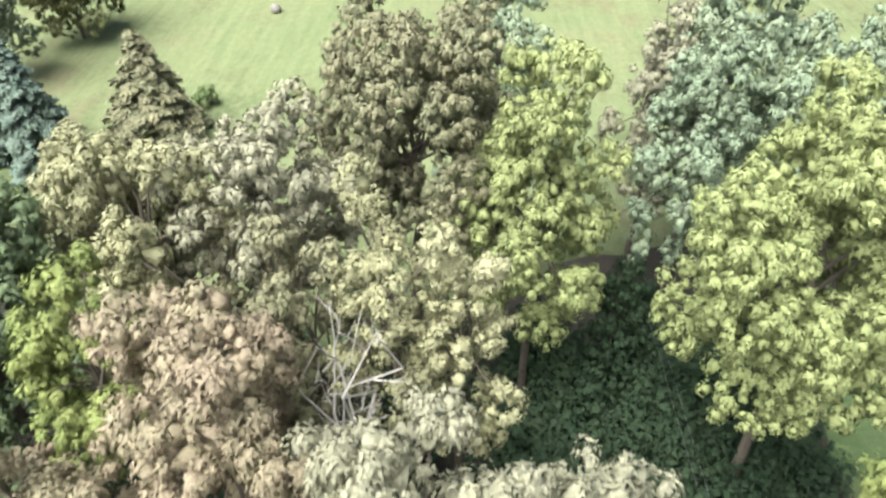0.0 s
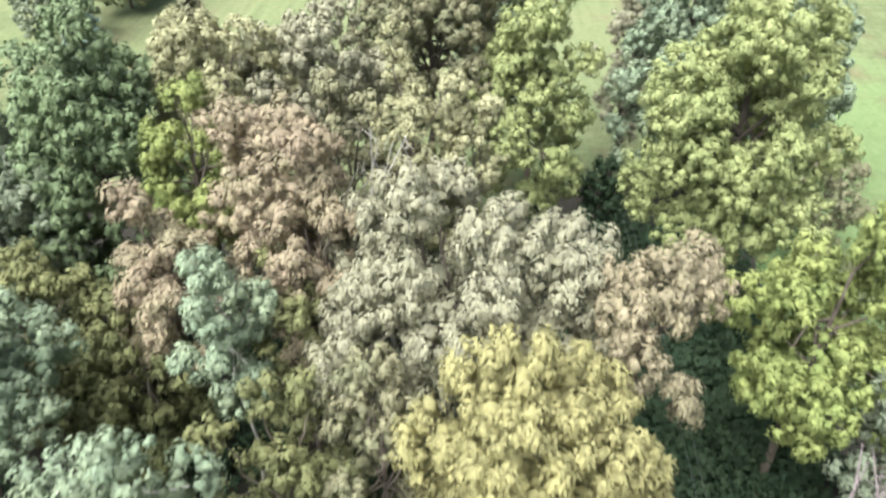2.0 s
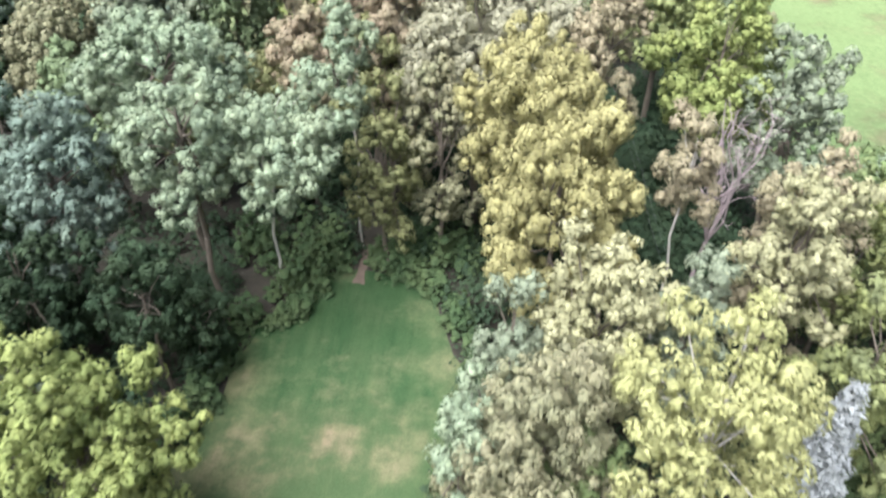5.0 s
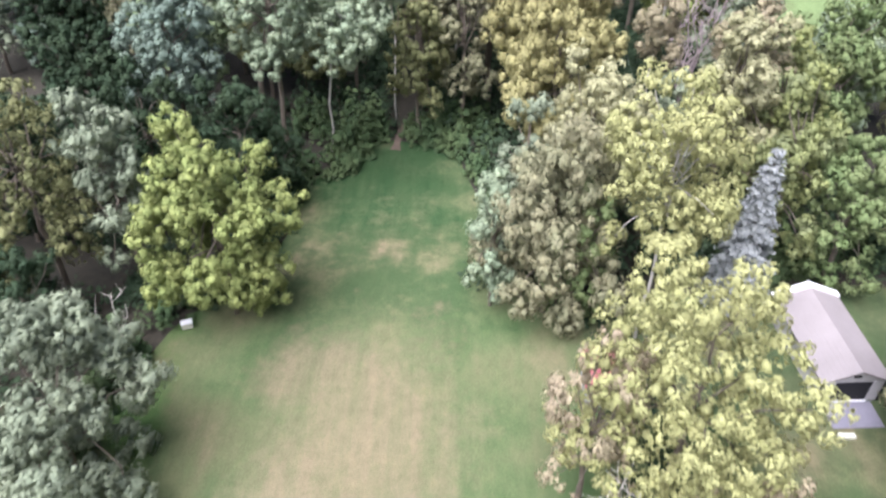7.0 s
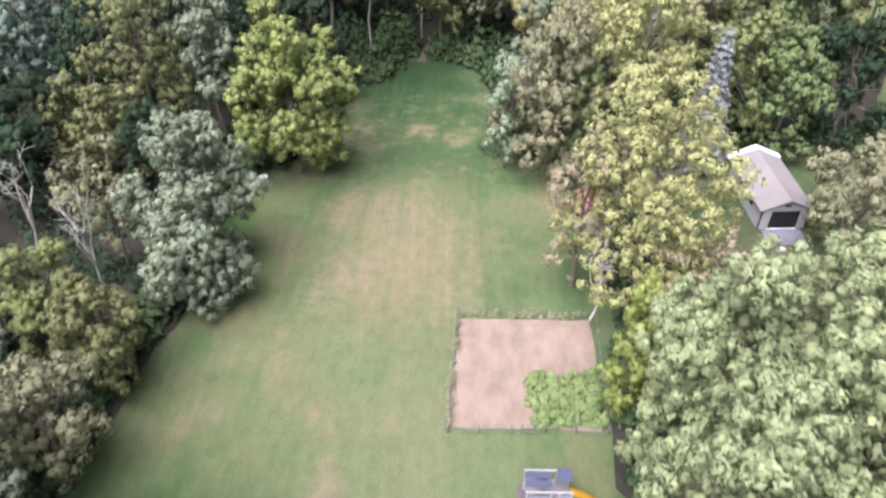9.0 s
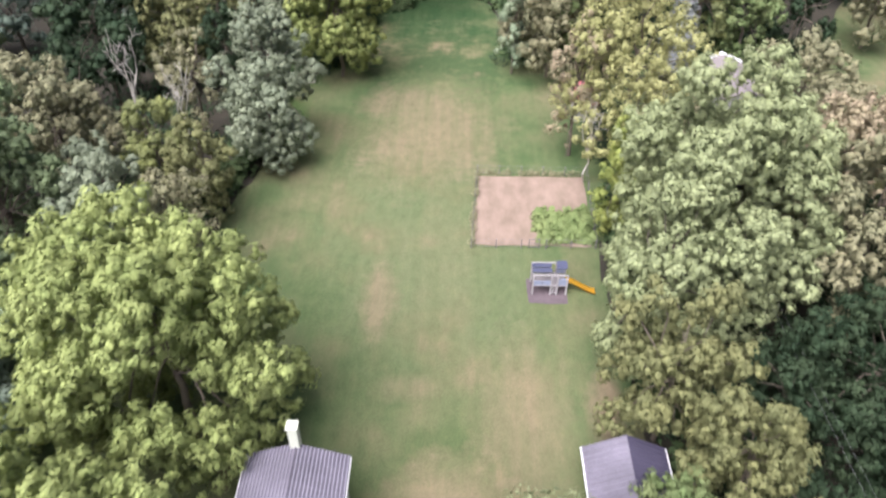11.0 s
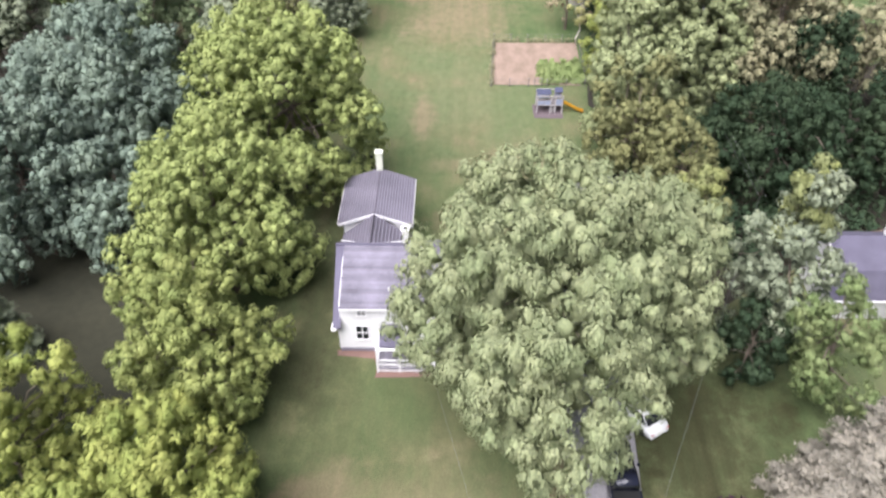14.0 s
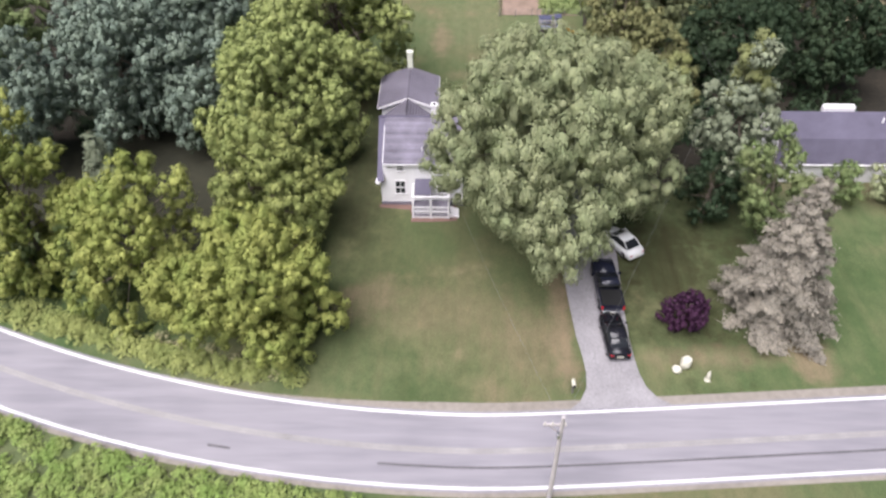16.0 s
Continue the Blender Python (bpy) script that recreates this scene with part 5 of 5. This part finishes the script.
low_growth("vegetable_patch", spots, LEAF["bean"], "leafy green vegetable plants in the garden corner", "vegetables", 46, 0.26, 130, 0.26)

# ---- play set ----
play = thing("play_set", pose(11.3, 91.2, 0), "grey wooden play set with blue panels and a yellow slide", "play set")
for x in (0, 1.45, 1.95, 2.7):
    for y in (0, 1.5):
        part("post", box((x - 0.06, y - 0.06, 0), (x + 0.06, y + 0.06, 2.5), 0.008), PLAY_WOOD, play)
for y in (0, 1.5):
    for z in (1.15, 2.42):
        part("rail", box((0, y - 0.04, z), (2.7, y + 0.04, z + 0.09)), PLAY_WOOD, play)
for k in range(5):
    part("deck_board", box((0, 0.05 + k * 0.29, 1.05), (2.7, 0.30 + k * 0.29, 1.10)), WOOD_GREY, play)
for x in (0.05, 0.76):
    part("panel", box((x, 1.46, 1.2), (x + 0.64, 1.52, 2.1)), BLUE_PANEL, play, "blue-grey panel")
    part("panel", box((x, -0.02, 1.2), (x + 0.64, 0.03, 1.75)), BLUE_PANEL, play, "blue-grey panel")
part("panel", box((1.98, -0.02, 1.2), (2.66, 0.03, 2.0)), BLUE_PANEL, play, "blue-grey panel")
part("panel", box((1.98, 1.46, 1.2), (2.66, 1.52, 2.1)), BLUE_PANEL, play, "blue-grey panel")
for y in (0.55, 1.15):
    part("canopy", slab([(-0.05, y - 0.16, 2.46), (1.5, y - 0.16, 2.46), (1.5, y + 0.16, 2.62), (-0.05, y + 0.16, 2.62)], 0.03), CANOPY, play, "dark blue canvas awning")
part("canopy", slab([(1.9, 0.75, 2.52), (2.75, 0.75, 2.52), (2.75, 1.5, 2.75), (1.9, 1.5, 2.75)], 0.03), CANOPY, play, "dark blue canvas awning")
for k in range(4):
    part("ladder_rung", box((1.55, -0.02, 0.25 + k * 0.26), (1.88, 0.04, 0.31 + k * 0.26)), PLAY_WOOD, play)
bm = bmesh.new()
pts = [(2.75, 0.75, 1.1), (3.2, 0.7, 0.95), (4.0, 0.55, 0.5), (4.6, 0.42, 0.2), (5.1, 0.3, 0.12)]
rows = [[bm.verts.new((x, y + o, z + h)) for o, h in ((-0.28, 0.16), (-0.24, 0), (0.24, 0), (0.28, 0.16))] for x, y, z in pts]
for p, q in zip(rows, rows[1:]):
    for i in range(3):
        bm.faces.new((p[i], p[i + 1], q[i + 1], q[i]))
bmesh.ops.solidify(bm, geom=bm.faces[:], thickness=0.03)
part("slide", bm, SLIDE, play, "yellow plastic slide")
play.scale = (1, 1, 0.86)
uneven_sheet("play_mulch", [(11.0, 90.2), (14.2, 90.2), (14.2, 93.0), (11.0, 93.0)], 0.03, MULCH, "dark mulch under the play set", "mulch", 0.1, 12)


# ---- vehicles ----
def wheel(parent, x, y, r, w):
    t = part("wheel", tube((x - w / 2, y, r), (x + w / 2, y, r), r, None, 20), TYRE, parent, "black tyre")
    part("rim", tube((x - w / 2 - 0.01, y, r), (x + w / 2 + 0.01, y, r), r * 0.62, None, 14), CHROME, t)


def loft(sections, bevel=0.06):
    """A body from cross-sections (y, half width low, half width high, z low, z high)."""
    bm = bmesh.new()
    rings = []
    for y, w0, w1, z0, z1 in sections:
        rings.append([bm.verts.new(p) for p in ((-w0, y, z0), (w0, y, z0), (w0 * 1.0, y, (z0 + z1) / 2), (w1, y, z1), (-w1, y, z1), (-w0, y, (z0 + z1) / 2))])
    for a, b in zip(rings, rings[1:]):
        for i in range(6):
            bm.faces.new((a[i], a[(i + 1) % 6], b[(i + 1) % 6], b[i]))
    bm.faces.new(rings[0])
    bm.faces.new(rings[-1][::-1])
    bmesh.ops.recalc_face_normals(bm, faces=bm.faces)
    sharp = [e for e in bm.edges if e.is_manifold and e.calc_face_angle(0) > 0.5]
    bmesh.ops.bevel(bm, geom=sharp, offset=bevel, segments=2, affect="EDGES")
    return bm


def passenger_car(m, paint, label, name="car", length=4.7, tall=1.44):
    """A car whose tail points to -y."""
    c = thing(name, m, label, "car")
    h = length / 2
    part("body", loft([(-h, 0.78, 0.70, 0.35, 0.86), (-h + 0.25, 0.88, 0.80, 0.25, 0.97), (-0.9, 0.91, 0.84, 0.22, 0.98), (0.7, 0.91, 0.84, 0.22, 0.96), (h - 0.4, 0.88, 0.78, 0.24, 0.80), (h, 0.76, 0.66, 0.32, 0.66)]), paint, c, smooth=True)
    cab = part("cabin", loft([(-h + 0.55, 0.74, 0.60, 0.93, 1.0), (-h + 1.25, 0.80, 0.58, 0.93, tall - 0.03), (0.1, 0.80, 0.60, 0.93, tall), (1.1, 0.78, 0.62, 0.90, 0.98)], 0.04), GLASS_DARK, c, "dark glass cabin", True)
    part("roof_panel", loft([(-h + 1.15, 0.60, 0.54, tall - 0.06, tall + 0.0), (-0.2, 0.62, 0.56, tall - 0.05, tall + 0.025), (0.25, 0.60, 0.54, tall - 0.05, tall + 0.0)], 0.02), paint, c, smooth=True)
    for s in (-1, 1):
        for y in (-h + 0.85, h - 0.95):
            wheel(c, s * 0.80, y, 0.33, 0.22)
        part("tail_lamp", box((s * 0.62 - 0.15, -h - 0.015, 0.66), (s * 0.62 + 0.15, -h + 0.12, 0.80), 0.02), RED_LAMP, c, "red tail lamp")
        part("headlight", box((s * 0.58 - 0.14, h - 0.16, 0.55), (s * 0.58 + 0.14, h - 0.02, 0.66), 0.02), CHROME, c)
        part("wing_mirror", box((s * 0.98 - 0.09, 0.75, 0.93), (s * 0.98 + 0.09, 0.9, 1.06), 0.02), paint, c)
        part("roof_pillar", tube((s * 0.60, -h + 1.2, tall - 0.02), (s * 0.73, -h + 0.5, 0.96), 0.04, None, 6), paint, c)
        part("roof_pillar", tube((s * 0.60, 0.15, tall - 0.02), (s * 0.76, 1.1, 0.95), 0.04, None, 6), paint, c)
    part("number_plate", box((-0.25, -h - 0.03, 0.52), (0.25, -h + 0.05, 0.64)), STONE_WHITE, c)
    part("bumper", box((-0.80, -h - 0.05, 0.33), (0.80, -h + 0.15, 0.52), 0.04), paint, c)
    return c


def pickup(m, paint, label):
    c = thing("pickup_truck", m, label, "pickup truck")
    part("body", loft([(-2.85, 0.94, 0.92, 0.45, 0.72), (-2.8, 0.96, 0.94, 0.40, 0.75), (2.2, 0.96, 0.94, 0.38, 0.75), (2.85, 0.90, 0.86, 0.42, 0.72)], 0.05), paint, c, smooth=True)
    part("hood", loft([(0.95, 0.93, 0.84, 0.72, 1.16), (2.4, 0.92, 0.80, 0.72, 1.10), (2.82, 0.86, 0.74, 0.72, 1.0)], 0.06), paint, c, smooth=True)
    part("cab", loft([(-0.95, 0.93, 0.86, 0.72, 1.22), (0.98, 0.93, 0.86, 0.72, 1.20)], 0.04), paint, c)
    part("cab_glass", loft([(-0.95, 0.86, 0.68, 1.18, 1.78), (0.05, 0.86, 0.70, 1.18, 1.80), (0.95, 0.84, 0.80, 1.15, 1.24)], 0.04), GLASS_DARK, c, "dark cab windows", True)
    part("cab_roof", loft([(-0.98, 0.72, 0.66, 1.74, 1.82), (-0.4, 0.74, 0.68, 1.75, 1.86), (0.15, 0.72, 0.66, 1.74, 1.83)], 0.02), paint, c, smooth=True)
    for s in (-1, 1):
        part("bed_side", box((s * 0.90 - 0.06, -2.8, 0.7), (s * 0.90 + 0.06, -0.98, 1.20), 0.03), paint, c)
        part("tail_lamp", box((s * 0.86 - 0.08, -2.88, 0.78), (s * 0.86 + 0.08, -2.79, 1.12), 0.01), RED_LAMP, c, "red tail lamp")
        part("headlight", box((s * 0.66 - 0.18, 2.72, 0.80), (s * 0.66 + 0.18, 2.86, 0.98), 0.02), CHROME, c)
        part("wing_mirror", box((s * 1.08 - 0.12, 0.72, 1.15), (s * 1.08 + 0.12, 0.86, 1.38), 0.03), paint, c)
        for y in (-1.85, 1.85):
            wheel(c, s * 0.86, y, 0.40, 0.27)
    part("bed_cover", box((-0.86, -2.72, 1.12), (0.86, -1.0, 1.17), 0.01), BLACK_IRON, c, "black bed cover")
    part("tailgate", box((-0.86, -2.85, 0.72), (0.86, -2.76, 1.18), 0.02), paint, c)
    part("rear_bumper", box((-0.92, -3.0, 0.48), (0.92, -2.84, 0.68), 0.03), CHROME, c, "chrome rear bumper")
    part("number_plate", box((-0.2, -3.02, 0.52), (0.2, -2.99, 0.64)), STONE_WHITE, c)
    return c


pickup(pose(13.5, 46.55, 0.03, 0, 0, 1.0), PAINT_NAVY, "black pickup truck parked on the gravel driveway")
passenger_car(pose(13.36, 41.25, 0.03, 0, 0, 3), PAINT_BLACK, "black sedan parked behind the pickup", "sedan", 4.4)
passenger_car(pose(15.6, 51.9, 0.03, 0, 0, 32), PAINT_WHITE, "white hatchback parked on the grass by the driveway", "hatchback", 3.9, 1.5)

# ---- small things ----
box_post = thing("mailbox", pose(9.6, 36.2, 0), "white mailbox on a short post by the driveway", "mailbox")
part("post", box((-0.05, -0.05, 0), (0.05, 0.05, 1.0)), WOOD_GREY, box_post)
bm = prism([(-0.13, 1.0), (0.13, 1.0), (0.13, 1.16), (0.09, 1.25), (0, 1.29), (-0.09, 1.25), (-0.13, 1.16)], "y", -0.3, 0.28)
part("box", bm, STONE_WHITE, box_post, "white arched box")
part("door", prism([(-0.12, 1.01), (0.12, 1.01), (0.12, 1.16), (0.08, 1.24), (0, 1.27), (-0.08, 1.24), (-0.12, 1.16)], "y", -0.315, -0.302), BLACK_IRON, box_post)


def rounded_stone(name, x, y, r, h, label, category, material=None, seed=3):
    rng = random.Random(seed)
    bm = bmesh.new()
    bmesh.ops.create_icosphere(bm, subdivisions=3, radius=1, matrix=Matrix.Translation((0, 0, 0.75)))
    for v in bm.verts:
        k = 1 + 0.18 * noise.noise(v.co * 1.7 + Vector((seed, 0, 0)))
        v.co = Vector((v.co.x * r * k, v.co.y * r * k, max(0, v.co.z * h / 1.75 * k)))
    ob = part(name, bm, material or STONE_WHITE, None, "", True)
    ob.location = (x, y, 0)
    return tagged(ob, label, category)


rounded_stone("garden_boulder", 18.3, 38.7, 0.42, 1.15, "white painted upright boulder on the front lawn", "boulder", seed=4)
rounded_stone("garden_boulder", 17.6, 38.3, 0.36, 0.5, "cream painted low boulder on the front lawn", "boulder", seed=5)
orn = thing("garden_ornament", pose(19.7, 37.5, 0), "slim white garden ornament on the front lawn", "ornament")
bm = tube((0, 0, 0), (0, 0, 0.12), 0.24, 0.2, 10)
add_tube(bm, (0, 0, 0.12), (0, 0, 0.6), 0.12, 0.16, 10)
add_tube(bm, (0, 0, 0.6), (0, 0, 1.05), 0.16, 0.05, 10)
part("pedestal", bm, STONE_WHITE, orn)
tank = thing("utility_box", pose(-11.8, 125.7, 0, 0, 0, 20), "small white utility box on the lawn edge", "utility box")
part("body", box((-0.4, -0.25, 0), (0.4, 0.25, 0.55), 0.05), STONE_WHITE, tank)
part("lid", box((-0.43, -0.28, 0.55), (0.43, 0.28, 0.62), 0.02), TRIM, tank)
fire = thing("kettle_grill", pose(-5.9, 81.5, 0), "black kettle grill standing on the lawn", "grill")
bm = bmesh.new()
bmesh.ops.create_uvsphere(bm, u_segments=16, v_segments=10, radius=0.33, matrix=Matrix.Translation((0, 0, 0.75)))
part("kettle", bm, BLACK_IRON, fire, smooth=True)
for a in (0.3, 2.4, 4.5):
    part("leg", tube((math.cos(a) * 0.3, math.sin(a) * 0.3, 0), (math.cos(a) * 0.12, math.sin(a) * 0.12, 0.55), 0.02, None, 5), BLACK_IRON, fire)

# ---- utility pole and cables ----
pole = thing("utility_pole", pose(7.2, 27.8, 0), "weathered grey utility pole with a crossarm", "utility pole")
part("shaft", tube((0, 0, -0.1), (0, 0, 9.2), 0.17, 0.11, 12), WOOD_POLE, pole)
part("crossarm", box((-1.1, -0.06, 8.35), (0.25, 0.06, 8.5)), WOOD_POLE, pole)
part("crossarm", box((-0.25, -0.35, 7.4), (-0.1, 0.0, 7.85), 0.03), CHROME, pole, "small grey transformer bracket")
part("brace", tube((-0.75, 0, 8.35), (0, 0, 7.5), 0.04, None, 5), WOOD_POLE, pole)
for x in (-1.0, -0.55, 0.15):
    part("insulator", tube((x, 0, 8.5), (x, 0, 8.68), 0.045, 0.03, 8), STONE_WHITE, pole)


def cable(name, a, b, sag, label, r=0.007):
    a, b = Vector(a), Vector(b)
    pts = [a.lerp(b, k / 20) - Vector((0, 0, sag * 4 * (k / 20) * (1 - k / 20))) for k in range(21)]
    bm = bmesh.new()
    for p, q in zip(pts, pts[1:]):
        add_tube(bm, p, q, r, None, 4)
    return tagged(part(name, bm, WIRE), label, "cable")


cable("cable", (7.2, 27.8, 8.6), (-0.2, 57.55, 4.3), 0.7, "service cable from the pole to the house")
cable("cable", (7.2, 27.8, 8.6), (26.2, 67.0, 7.8), 0.8, "overhead cable running back from the pole")
for off in (0, 0.5):
    cable("cable", (26.2 + off, 67, 7.8), (25.8 + off, 115, 8.0), 0.9, "overhead cable between the trees")
    cable("cable", (25.8 + off, 115, 8.0), (25.4 + off, 162, 8.4), 0.9, "overhead cable between the trees")
    cable("cable", (25.4 + off, 162, 8.4), (25.0 + off, 208, 8.4), 0.9, "overhead cable through the woodland")
rounded_stone("hay_bale", -16.4, 255.5, 0.8, 1.3, "pale round bale lying in the far field", "hay bale", SHOULDER, 6)
